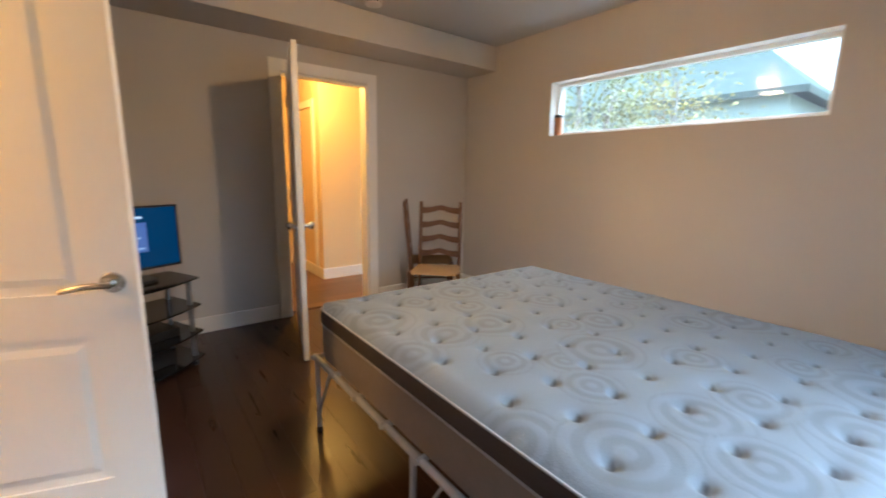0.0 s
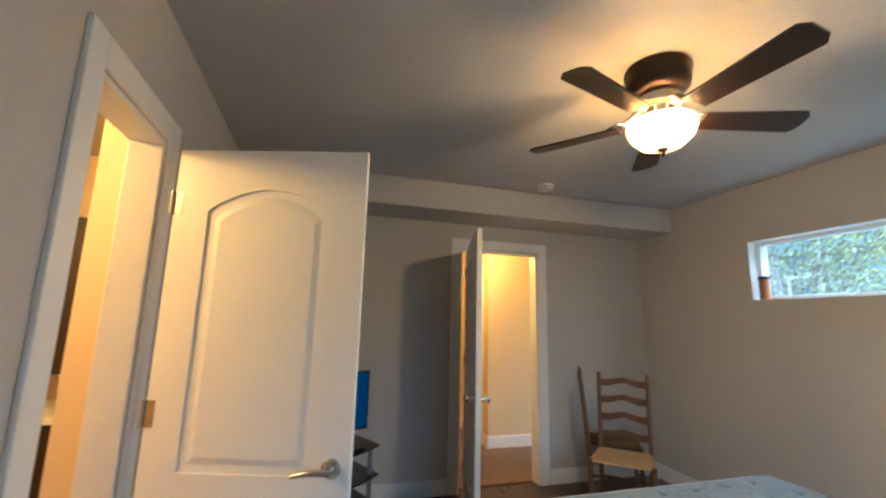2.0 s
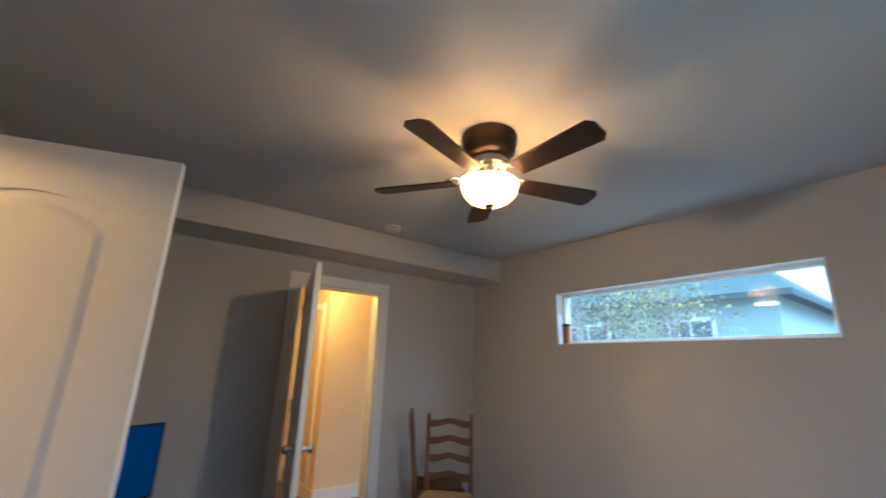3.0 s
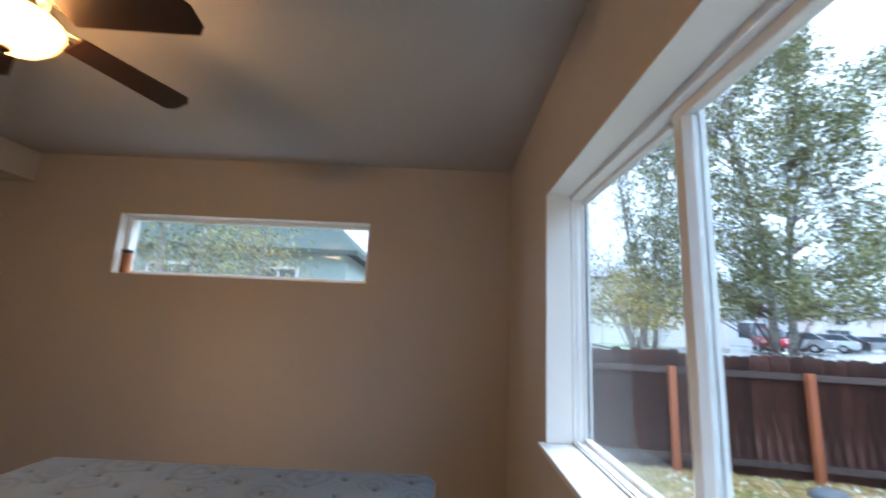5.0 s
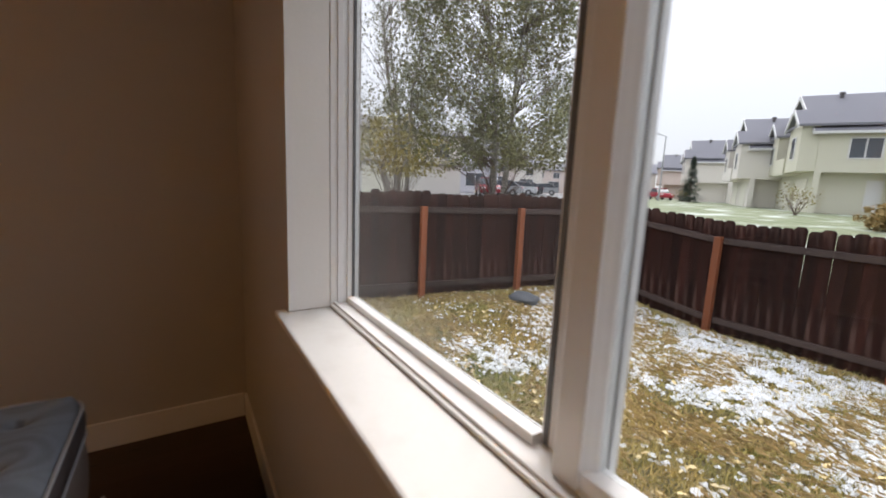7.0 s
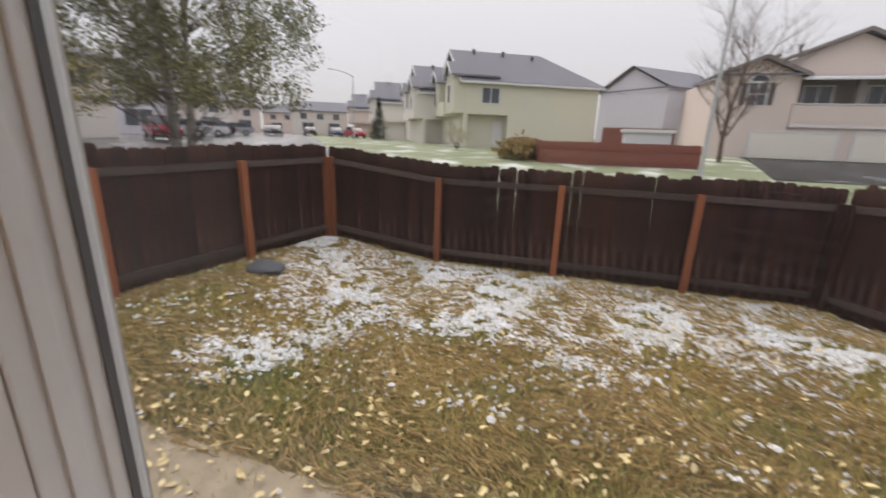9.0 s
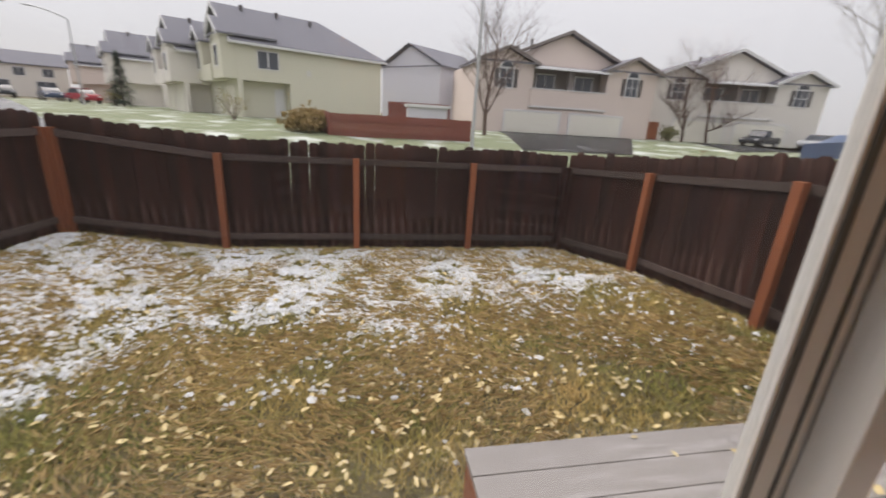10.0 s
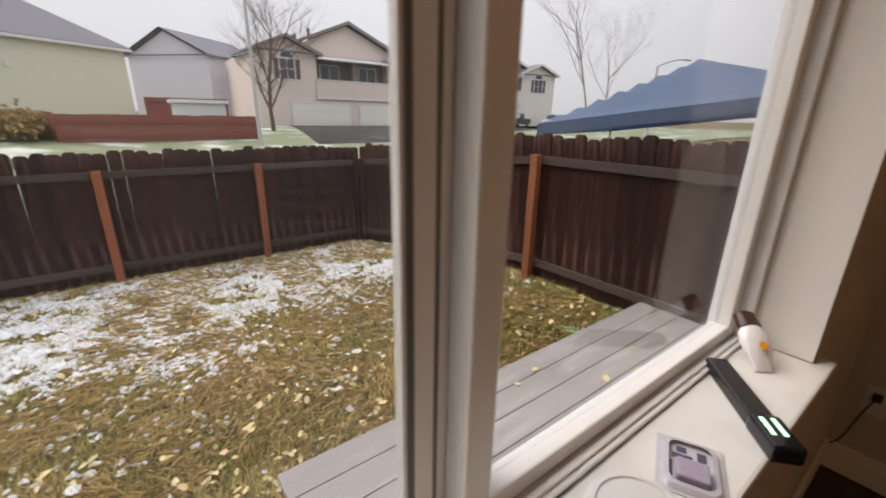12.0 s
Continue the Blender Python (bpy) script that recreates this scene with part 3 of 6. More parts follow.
def mattress():
    x0, x1, y0, y1, zb, zt = 1.615, 3.15, -0.515, 1.33, 0.405, 0.658
    bed = thing("mattress", pose((x0 + x1) / 2, (y0 + y1) / 2, zb), "pale grey tufted pillow-top mattress with dark border, bare on its frame", "mattress")
    hx, hy, ht = (x1 - x0) / 2, (y1 - y0) / 2, zt - zb
    rnd = random.Random(4)
    tufts = [(-hx + 0.11 + 0.185 * i + (0.0925 if j % 2 else 0), -hy + 0.10 + 0.15 * j) for j in range(12) for i in range(8)]
    tufts = [t for t in tufts if abs(t[0]) < hx - 0.06]
    rings = []
    while len(rings) < 46:
        c = (rnd.uniform(-hx, hx), rnd.uniform(-hy, hy), rnd.uniform(0.09, 0.17))
        if all(math.hypot(c[0] - q[0], c[1] - q[1]) > 0.72 * (c[2] + q[2]) for q in rings) or rnd.random() < 0.02:
            rings.append(c)
    nx, ny = 204, 246
    bm = bmesh.new()
    layer = bm.verts.layers.float.new("ring_and_shade")
    grid = []
    for j in range(ny + 1):
        row = []
        for i in range(nx + 1):
            x, y = -hx + 2 * hx * i / nx, -hy + 2 * hy * j / ny
            e = min(hx - abs(x), hy - abs(y))
            # superellipse corner
            z = ht + 0.012 - 0.03 * max(0, 1 - e / 0.07) ** 2
            for tx, ty in tufts:
                d2 = (x - tx) ** 2 + (y - ty) ** 2
                if d2 < 0.012:
                    z -= 0.021 * math.exp(-d2 / 0.00035) + 0.008 * math.exp(-d2 / 0.0025)
            ring_and_shade = 0.0
            for cx, cy, cr in rings:
                d = math.hypot(x - cx, y - cy) / cr
                if d < 1.0:
                    k = (d * 2.6 + 0.35) % 1.0
                    ring_and_shade = max(0.0, min(1.0, (abs(k - 0.5) - 0.2) * 10))
                    if d > 0.94:
                        ring_and_shade *= (1 - d) / 0.06
                    break
            z += 0.0012 * (1 - ring_and_shade) + 0.002 * noise.noise(Vector((x * 9, y * 9, 0)))
            cxs, cys = max(0, abs(x) - hx + 0.09) / 0.09, max(0, abs(y) - hy + 0.09) / 0.09
            over = math.hypot(cxs, cys)
            if over > 1:
                x -= math.copysign((cxs - cxs / over) * 0.09, x)
                y -= math.copysign((cys - cys / over) * 0.09, y)
            v = bm.verts.new((x, y, z))
            # woven rings, plus a dark crescent of shade painted into each tuft dimple
            v[layer] = max(ring_and_shade * 0.33, 1.0 if any(((x - tx) * 0.8) ** 2 + ((y - ty - 9 * (x - tx) ** 2) * 1.9) ** 2 < 0.0003 for tx, ty in tufts) else 0.0)
            row.append(v)
        grid.append(row)
    for j in range(ny):
        for i in range(nx):
            bm.faces.new((grid[j][i], grid[j][i + 1], grid[j + 1][i + 1], grid[j + 1][i]))
    top = part("quilted_top", bm, KNIT, bed, "pale grey quilted top with woven rings and shade-painted tufts", True)

    def belt(name, mt, za, zb2, out, label=""):
        bm = bmesh.new()
        n = 7
        prof = [(out + 0.006 * math.sin(math.pi * k / n), za + (zb2 - za) * k / n) for k in range(n + 1)]
        rows = []
        for o, z in prof:
            rows.append([bm.verts.new((u, v, z)) for u, v in rounded_rect(-hx - o, hx + o, -hy - o, hy + o, 0.09 + o)])
        for p, q in zip(rows, rows[1:]):
            for i in range(len(p)):
                bm.faces.new((p[i], p[(i + 1) % len(p)], q[(i + 1) % len(p)], q[i]))
        bm.faces.new(rows[0][::-1])
        part(name, bm, mt, bed, label, True)

    belt("lower_side", SIDE, 0.0, 0.168, 0.0, "beige grey side panel")
    belt("upper_band", BAND, 0.169, ht - 0.012, 0.004, "dark brown border band")

    def cord(z, o):
        bm = bmesh.new()
        pts = [Vector((u, v, z)) for u, v in rounded_rect(-hx - o, hx + o, -hy - o, hy + o, 0.09 + o)]
        for a, b in zip(pts, pts[1:] + pts[:1]):
            bm_tube(bm, a, b, 0.004, seg=6, caps=False)
        part("piping", bm, PIPING, bed, "grey piping", True)

    cord(ht - 0.012, 0.005)
    cord(0.169, 0.006)


mattress()


def bed_frame():
    x0, x1, y0, y1 = 1.600, 3.10, -0.49, 1.345
    f = thing("bed_frame", pose(0, 0, 0), "grey folding metal bed frame on straight legs", "bed frame")
    z = 0.388
    for x in (x0, (x0 + x1) / 2, x1):
        bm = bmesh.new()
        bm_tube(bm, (x, y0, z), (x, y1, z), 0.014, seg=10)
        part("side_rail", bm, BEDMETAL, f, "", True)
    for i in range(9):
        y = y0 + 0.02 + (y1 - y0 - 0.04) * i / 8
        bm = bmesh.new()
        bm_tube(bm, (x0 - 0.022, y, z + 0.004), (x1 + 0.035, y, z + 0.004), 0.012, seg=8)
        part("cross_bar", bm, BEDMETAL, f, "", True)
    for x in (x0, (x0 + x1) / 2, x1):
        for y in (1.31, 0.47, -0.45):
            bm = bmesh.new()
            bm_tube(bm, (x, y, 0.014), (x, y, z), 0.012, seg=10)
            bm_tube(bm, (x, y, 0.10), (x, y - 0.16 if y > 0 else y + 0.16, z - 0.01), 0.007, seg=8)
            leg = part("leg", bm, BEDMETAL, f, "", True)
            bm = bmesh.new()
            bm_tube(bm, (x, y, 0.0), (x, y, 0.03), 0.016, 0.014, 10)
            part("rubber_foot", bm, BLACKP, leg, "black rubber foot", True)


bed_frame()


def crumpled_cloth():
    bm = bmesh.new()
    g = []
    for j in range(15):
        row = []
        for i in range(15):
            u, v = i / 14, j / 14
            w = noise.noise(Vector((u * 4, v * 4, 3))) * 0.03
            row.append(bm.verts.new((3.0 + 0.10 * u + w * 0.6, -0.53 - 0.05 * math.sin(v * 2.6) - abs(w), 0.36 - 0.30 * v + w * 0.5)))
        g.append(row)
    for j in range(14):
        for i in range(14):
            bm.faces.new((g[j][i], g[j][i + 1], g[j + 1][i + 1], g[j + 1][i]))
    ob = part("hanging_cloth", bm, WHITEP, None, "", True)
    so = ob.modifiers.new("thick", "SOLIDIFY")
    so.thickness = 0.004
    tagged(ob, "crumpled white cloth hanging over the bed rail", "cloth")


crumpled_cloth()


def ladder_chair(name):
    """Local: the back stands at y = 0, the seat reaches to y = 0.40."""
    c = thing(name, pose(0, 0, 0), "dark-stained ladder-back wooden chair with woven rush seat", "chair", "ladder-back chairs")
    w, sh = 0.36, 0.45
    for s in (-1, 1):
        bm = bmesh.new()
        bm_tube(bm, (s * w / 2, 0.02, 0), (s * w / 2, 0.0, sh), 0.017, 0.018, 12)
        bm_tube(bm, (s * w / 2, 0.0, sh), (s * w / 2, -0.055, 1.0), 0.018, 0.016, 12)
        bm_tube(bm, (s * w / 2, -0.055, 1.0), (s * w / 2, -0.057, 1.026), 0.012, 0.016, 12)
        part("back_post", bm, WOODC, c, "", True)
        bm = bmesh.new()
        bm_tube(bm, (s * 0.205, 0.385, 0), (s * 0.205, 0.385, sh + 0.02), 0.015, 0.019, 12)
        part("leg", bm, WOODC, c, "", True)
    for z in (0.56, 0.69, 0.82, 0.95):
        y = -0.055 * (z - sh) / 0.55
        up = [(w * (i / 12 - 0.5), z + 0.026 + 0.014 * math.exp(-((i / 12 - 0.5) * 6) ** 2) - 0.010 * math.sin(math.pi * i / 12) * math.cos(i / 12 * math.tau * 1.0) * 0.6) for i in range(13)]
        dn = [(u, v - 0.050 + 0.006 * math.cos((u / w) * 6)) for u, v in up[::-1]]
        bm = bmesh.new()
        bm_prism(bm, up + dn, "y", y - 0.007, y + 0.007)
        part("back_slat", bm, WOODC, c)
    bm = bmesh.new()
    n = 18
    rows = []
    for j in range(n + 1):
        v = j / n
        half = w / 2 + (0.205 - w / 2) * v + 0.012
        row = []
        for i in range(n + 1):
            u = i / n * 2 - 1
            edge = min(1 - abs(u), v, 1 - v)
            row.append(bm.verts.new((half * u, -0.01 + 0.41 * v, sh + 0.012 - 0.018 * (1 - u * u) * math.sin(math.pi * v) + 0.003 * ((i + j) % 2) - (0.012 if edge < 0.01 else 0))))
        rows.append(row)
    for j in range(n):
        for i in range(n):
            bm.faces.new((rows[j][i], rows[j][i + 1], rows[j + 1][i + 1], rows[j + 1][i]))
    bmesh.ops.solidify(bm, geom=bm.faces[:], thickness=0.03)
    part("seat", bm, RUSH, c, "woven rush seat", True)
    for a, b in (((-0.205, 0.385, 0.2), (0.205, 0.385, 0.2)), ((-0.18, 0.01, 0.22), (-0.205, 0.385, 0.22)), ((0.18, 0.01, 0.22), (0.205, 0.385, 0.22)), ((-0.18, 0.015, 0.25), (0.18, 0.015, 0.25))):
        bm = bmesh.new()
        bm_tube(bm, a, b, 0.009, seg=8)
        part("stretcher", bm, WOODC, c, "", True)
    return c


chair = ladder_chair("ladder_back_chair")
chair.matrix_basis = pose(3.165, 2.42, 0, 0, 0, 136)
copy_thing(chair, pose(3.09, 2.78, 0, 0, 0, -125))


def tv_stand():
    m = pose(0.885, 2.44, 0, 0, 0, 26)
    s = thing("tv_stand", m, "four-tier stand of black glass shelves on silver tubes", "tv stand")
    w, d = 0.36, 0.20
    for z in (0.055, 0.225, 0.405, 0.585):
        bm = bmesh.new()
        pts = [(-w, d), (-w, -d * 0.6)] + [(-w + 2 * w * i / 12, -d * 0.6 - d * 0.5 * math.sin(math.pi * i / 12)) for i in range(1, 12)] + [(w, -d * 0.6), (w, d)]
        bm_prism(bm, pts, "z", z - 0.005, z + 0.005)
        part("shelf", bm, BLACKG, s)
    for x in (-w + 0.05, w - 0.05):
        for y in (-d * 0.45, d - 0.05):
            bm = bmesh.new()
            bm_tube(bm, (x, y, 0.012), (x, y, 0.583), 0.014, seg=14)
            leg = part("tube", bm, SILVER, s, "silver tube leg", True)
            bm = bmesh.new()
            bm_tube(bm, (x, y, 0.0), (x, y, 0.02), 0.019, 0.016, 14)
            part("foot", bm, BLACKP, leg, "black foot", True)
    # a flat television on the top shelf
    tv = thing("television", m @ pose(0.0, 0.06, 0.5905), "flat black television showing a blue menu screen", "television")
    boxes("bezel", BLACKP, tv, (-0.365, 0.365, -0.012, 0.012, 0.065, 0.46), (-0.25, 0.25, 0.012, 0.05, 0.12, 0.38), bevel=0.006)
    screen = bpy.data.materials.new("blue_screen")
    screen.use_nodes = True
    nt = screen.node_tree
    b = nt.nodes["Principled BSDF"]
    b.inputs["Base Color"].default_value, b.inputs["Roughness"].default_value = (0.01, 0.03, 0.06, 1), 0.15
    tc, gr, rp = nt.nodes.new("ShaderNodeTexCoord"), nt.nodes.new("ShaderNodeTexNoise"), nt.nodes.new("ShaderNodeMix")
    gr.inputs["Scale"].default_value = 2.2
    rp.data_type = "RGBA"
    rp.inputs["A"].default_value, rp.inputs["B"].default_value = (0.002, 0.02, 0.09, 1), (0.006, 0.10, 0.25, 1)
    nt.links.new(tc.outputs["Object"], gr.inputs["Vector"])
    nt.links.new(gr.outputs["Fac"], rp.inputs["Factor"])
    nt.links.new(rp.outputs["Result"], b.inputs["Emission Color"])
    b.inputs["Emission Strength"].default_value = 0.045
    b.inputs["Specular IOR Level"].default_value = 0.15
    panel = boxes("screen", screen, tv, (-0.35, 0.35, -0.0145, -0.0125, 0.083, 0.447), bevel=0, label="lit blue screen")
    card = glow("menu_card", (0.09, 0.16, 0.42), 0.06)
    light = glow("menu_text", (0.6, 0.75, 0.9), 0.09)
    boxes("menu_card", card, panel, (-0.10, 0.17, -0.0165, -0.0148, 0.18, 0.36), bevel=0)
    for i, (u, v, l) in enumerate(((-0.14, 0.385, 0.29), (-0.06, 0.32, 0.12), (-0.06, 0.265, 0.19), (-0.02, 0.225, 0.13), (0.10, 0.20, 0.05), (-0.09, 0.19, 0.06))):
        h = 0.014 if i == 0 else 0.006
        boxes("menu_text", light, panel, (u, u + l, -0.0185, -0.0168, v, v + h), bevel=0)
    bm = bmesh.new()
    bm_prism(bm, rounded_rect(-0.19, 0.19, -0.10, 0.10, 0.07), "z", 0.0, 0.016)
    bm_tube(bm, (0, 0.012, 0.012), (0, 0.012, 0.10), 0.026, 0.02, 14)
    part("foot", bm, BLACKP, tv, "glossy black foot", True)
    # what lies on the shelves
    box = thing("media_box", m @ pose(0.06, 0.02, 0.2305), "small black media box on the shelf", "media box")
    boxes("case", BLACKP, box, (-0.17, 0.17, -0.11, 0.10, 0.0, 0.055), bevel=0.006)
    box2 = thing("media_box", m @ pose(-0.02, 0.03, 0.0605), "black recorder box on the lowest shelf", "media box")
    boxes("case", BLACKP, box2, (-0.20, 0.20, -0.13, 0.12, 0.0, 0.09), bevel=0.006)
    bm = bmesh.new()
    bm_sweep(bm, [(-0.02 + (0.06 + 0.012 * math.sin(i)) * math.cos(i * 0.5), 0.01 + 0.05 * math.sin(i * 0.5), 0.005 + 0.002 * i) for i in range(30)], 0.004, 6)
    ob = part("cable_coil", bm, WHITEP, None, "", True)
    ob.matrix_basis = m @ pose(-0.02, 0.0, 0.4105)
    tagged(ob, "loose white cable coiled on a shelf", "cable")


tv_stand()


def ceiling_fan():
    cx, cy = 2.170, 0.893
    f = thing("ceiling_fan", pose(cx, cy, 0), "flush-mount dark wood ceiling fan with lit glass bowl", "ceiling fan")
    bm = bmesh.new()
    bm_lathe(bm, [(0, 2.53), (0.135, 2.53), (0.138, 2.515), (0.130, 2.492), (0.133, 2.480), (0.125, 2.44), (0.10, 2.415), (0.06, 2.405), (0, 2.405)], 40)
    part("motor_housing", bm, BRONZE, f, "", True)
    bm = bmesh.new()
    bm_lathe(bm, [(0, 2.404), (0.085, 2.404), (0.092, 2.385), (0.085, 2.36), (0.055, 2.35), (0.05, 2.31), (0.072, 2.30), (0.075, 2.285), (0, 2.285)], 36)
    part("switch_housing", bm, NICKEL, f, "brushed nickel collar", True)
    for k in range(5):
        a = radians(-18 + 72 * k)
        rot = Matrix.Rotation(a, 4, "Z")
        bm = bmesh.new()
        n = 18
        out = []
        for i in range(n + 1):
            t = i / n
            half = 0.052 + 0.016 * t
            if t > 0.93:
                half *= math.sqrt(max(0.0, 1 - ((t - 0.93) / 0.07) ** 2)) * 0.45 + 0.55
            out.append((0.17 + 0.43 * t, half))
        pts = out + [(x, -h) for x, h in out[::-1]]
        bm_prism(bm, pts, "z", -0.004, 0.004)
        bmesh.ops.transform(bm, matrix=rot @ Matrix.Translation((0, 0, 2.295)) @ Matrix.Rotation(radians(-12), 4, "X"), verts=bm.verts[:])
        blade = part("blade", bm, BLADEW, f, "dark wood blade")
        bm = bmesh.new()
        bm_tube(bm, (0.07, 0, 2.372), (0.15, 0.0, 2.315), 0.012, 0.012, 10)
        for s in (-1, 1):
            bm_sweep(bm, [(0.14 + 0.09 * i / 8, s * 0.032 * math.sin(math.pi * i / 8), 2.318 - 0.014 * i / 8) for i in range(9)], 0.006, 8)
        bmesh.ops.transform(bm, matrix=rot, verts=bm.verts[:])
        part("blade_iron", bm, NICKEL, f, "nickel blade bracket", True)
    bowl = bpy.data.materials.new("frosted_bowl")
    bowl.use_nodes = True
    nt = bowl.node_tree
    b = nt.nodes["Principled BSDF"]
    b.inputs["Base Color"].default_value = (0.9, 0.75, 0.5, 1)
    b.inputs["Roughness"].default_value = 0.5
    b.inputs["Emission Strength"].default_value = 0.038
    tc, ns, rm = nt.nodes.new("ShaderNodeTexCoord"), nt.nodes.new("ShaderNodeTexNoise"), nt.nodes.new("ShaderNodeMix")
    ns.inputs["Scale"].default_value, ns.inputs["Detail"].default_value = 9, 5
    rm.data_type = "RGBA"
    rm.inputs["A"].default_value, rm.inputs["B"].default_value = (0.85, 0.40, 0.10, 1), (1.0, 0.66, 0.28, 1)
    nt.links.new(tc.outputs["Object"], ns.inputs["Vector"])
    nt.links.new(ns.outputs["Fac"], rm.inputs["Factor"])
    nt.links.new(rm.outputs["Result"], b.inputs["Emission Color"])
    bm = bmesh.new()
    bm_lathe(bm, [(0.134, 2.280), (0.140, 2.270), (0.137, 2.25), (0.122, 2.215), (0.092, 2.185), (0.05, 2.168), (0.0, 2.163)], 40)
    bmesh.ops.solidify(bm, geom=bm.faces[:], thickness=0.004)
    glass = part("glass_bowl", bm, bowl, f, "lit frosted glass bowl", True)
    glass.visible_shadow = False
    bm = bmesh.new()
    bm_lathe(bm, [(0, 2.168), (0.022, 2.166), (0.024, 2.158), (0.012, 2.150), (0.014, 2.142), (0.006, 2.130), (0, 2.128)], 20)
    part("finial", bm, BRONZE, f, "bronze finial", True)


ceiling_fan()


def round_detector(name, m, label, big):
    d = thing(name, m, label, "smoke alarm")
    r = 0.066
    bm = bmesh.new()
    bm_lathe(bm, [(0, 0), (r, 0), (r, 0.012), (r * 0.97, 0.016), (0, 0.016)], 40)
    part("base", bm, WHITEP, d, "", True)
    bm = bmesh.new()
    bm_lathe(bm, [(r * 0.90, 0.0165), (r * 0.90, 0.024)], 40)
    part("vent_ring", bm, BLACKP, d, "dark vent slots", True)
    bm = bmesh.new()
    bm_lathe(bm, [(0, 0.0245), (r * 0.96, 0.0245), (r * 0.97, 0.030), (r * 0.90, 0.036), (r * 0.80, 0.037), (r * 0.78, 0.0345), (r * 0.60, 0.036), (0, 0.038)], 40)
    part("cover", bm, WHITEP, d, "", True)
    for k in range(10):
        a = k * math.tau / 10
        bm = bmesh.new()
        bm_box(bm, r * 0.88, r * 0.95, -0.006, 0.006, 0.0162, 0.0248)
        bmesh.ops.transform(bm, matrix=Matrix.Rotation(a, 4, "Z"), verts=bm.verts[:])
        part("vent_rib", bm, WHITEP, d)
    if big:
        bm = bmesh.new()
        bm_tube(bm, (0.0, -0.01, 0.037), (0.0, -0.01, 0.0405), 0.008, 0.007, 16)
        part("test_button", bm, WHITEP, d, "small test button", True)
    return d


round_detector("smoke_alarm", pose(1.905, -1.024, 0.8812, 0, 0, 40), "white round smoke alarm lying on the window sill", True)
round_detector("smoke_alarm", pose(2.525, 2.435, H, 180, 0, 0), "white round smoke alarm on the ceiling", False)

# ---- on the sills ----
ORANGE = material("orange_brown_tin", (0.38, 0.15, 0.05), 0.4, second=(0.30, 0.11, 0.04), scale=12, grain=90, bump=0.05)
cup = thing("canister", pose(4.045, 1.865, SZ0 + 0.0032), "orange brown canister with dark lid on the strip window sill", "canister")
bm = bmesh.new()
bm_lathe(bm, [(0, 0), (0.034, 0), (0.036, 0.006), (0.036, 0.145), (0.034, 0.15), (0, 0.15)], 28)
part("body", bm, ORANGE, cup, "", True)
bm = bmesh.new()
bm_lathe(bm, [(0, 0.151), (0.037, 0.151), (0.038, 0.155), (0.037, 0.174), (0.030, 0.178), (0, 0.178)], 28)
part("lid", bm, BLACKP, cup, "dark lid", True)

# blister pack
CLEAR = material("clear_blister", (0.55, 0.53, 0.58), 0.12, second=(0.48, 0.46, 0.52), scale=30, grain=60, bump=0.1)
PURPLE = material("lilac_block", (0.42, 0.36, 0.47), 0.45, scale=14, grain=90, bump=0.06)
INK = material("dark_violet_ink", (0.10, 0.085, 0.16), 0.5, scale=30, grain=90, bump=0)
CARDW = material("pack_card", (0.62, 0.62, 0.64), 0.5, second=(0.5, 0.5, 0.53), scale=26, grain=70, bump=0.05)
pack = thing("blister_pack", pose(1.745, -1.030, 0.8815, 0, 0, 205), "opened blister pack with a lilac block on printed card", "package")
boxes("card", CARDW, pack, (-0.058, 0.058, -0.045, 0.045, 0.0, 0.002), bevel=0.0005)
bm = bmesh.new()
a = [bm.verts.new((u, v, 0.0025)) for u, v in rounded_rect(-0.054, 0.054, -0.040, 0.040, 0.018)]
b = [bm.verts.new((u, v, 0.009)) for u, v in rounded_rect(-0.049, 0.049, -0.035, 0.035, 0.016)]
c = [bm.verts.new((u, v, 0.010)) for u, v in rounded_rect(-0.043, 0.043, -0.029, 0.029, 0.014)]
for p, q in ((a, b), (b, c)):
    for i in range(len(p)):
        bm.faces.new((p[i], p[(i + 1) % len(p)], q[(i + 1) % len(p)], q[i]))
part("blister_rim", bm, CLEAR, pack, "clear plastic rim", True)
boxes("block", PURPLE, pack, (-0.038, 0.0, -0.022, 0.020, 0.003, 0.017), bevel=0.003, label="lilac block")
for d in ((0.008, 0.036, -0.022, -0.010, 0.0025, 0.0032), (0.012, 0.022, -0.004, 0.024, 0.0025, 0.0032), (0.026, 0.038, 0.004, 0.018, 0.0025, 0.0032), (-0.03, 0.004, 0.023, 0.027, 0.0025, 0.0032)):
    boxes("print", INK, pack, d, bevel=0)

# black hand-held device across the sill
GREENL = glow("green_indicator", (0.35, 1.0, 0.6), 1.6)
dx, dy = 1.63 - 1.44, -0.94 + 1.11
rem = thing("handheld_device", pose(1.515, -1.04, 0.8815, 0, 0, math.degrees(math.atan2(dy, dx))), "black handheld electronic device with lit green bars, on the sill", "device")
boxes("body", BLACKP, rem, (-0.115, 0.060, -0.020, 0.020, 0.0, 0.024), bevel=0.004)
boxes("cap", BLACKG, rem, (0.062, 0.140, -0.023, 0.023, 0.0, 0.029), bevel=0.005, label="glossy black end cap")
for v in (-0.012, 0.005):
    boxes("indicator", GREENL, rem, (0.072, 0.112, v, v + 0.006, 0.0285, 0.0297), bevel=0, label="green lit bar")
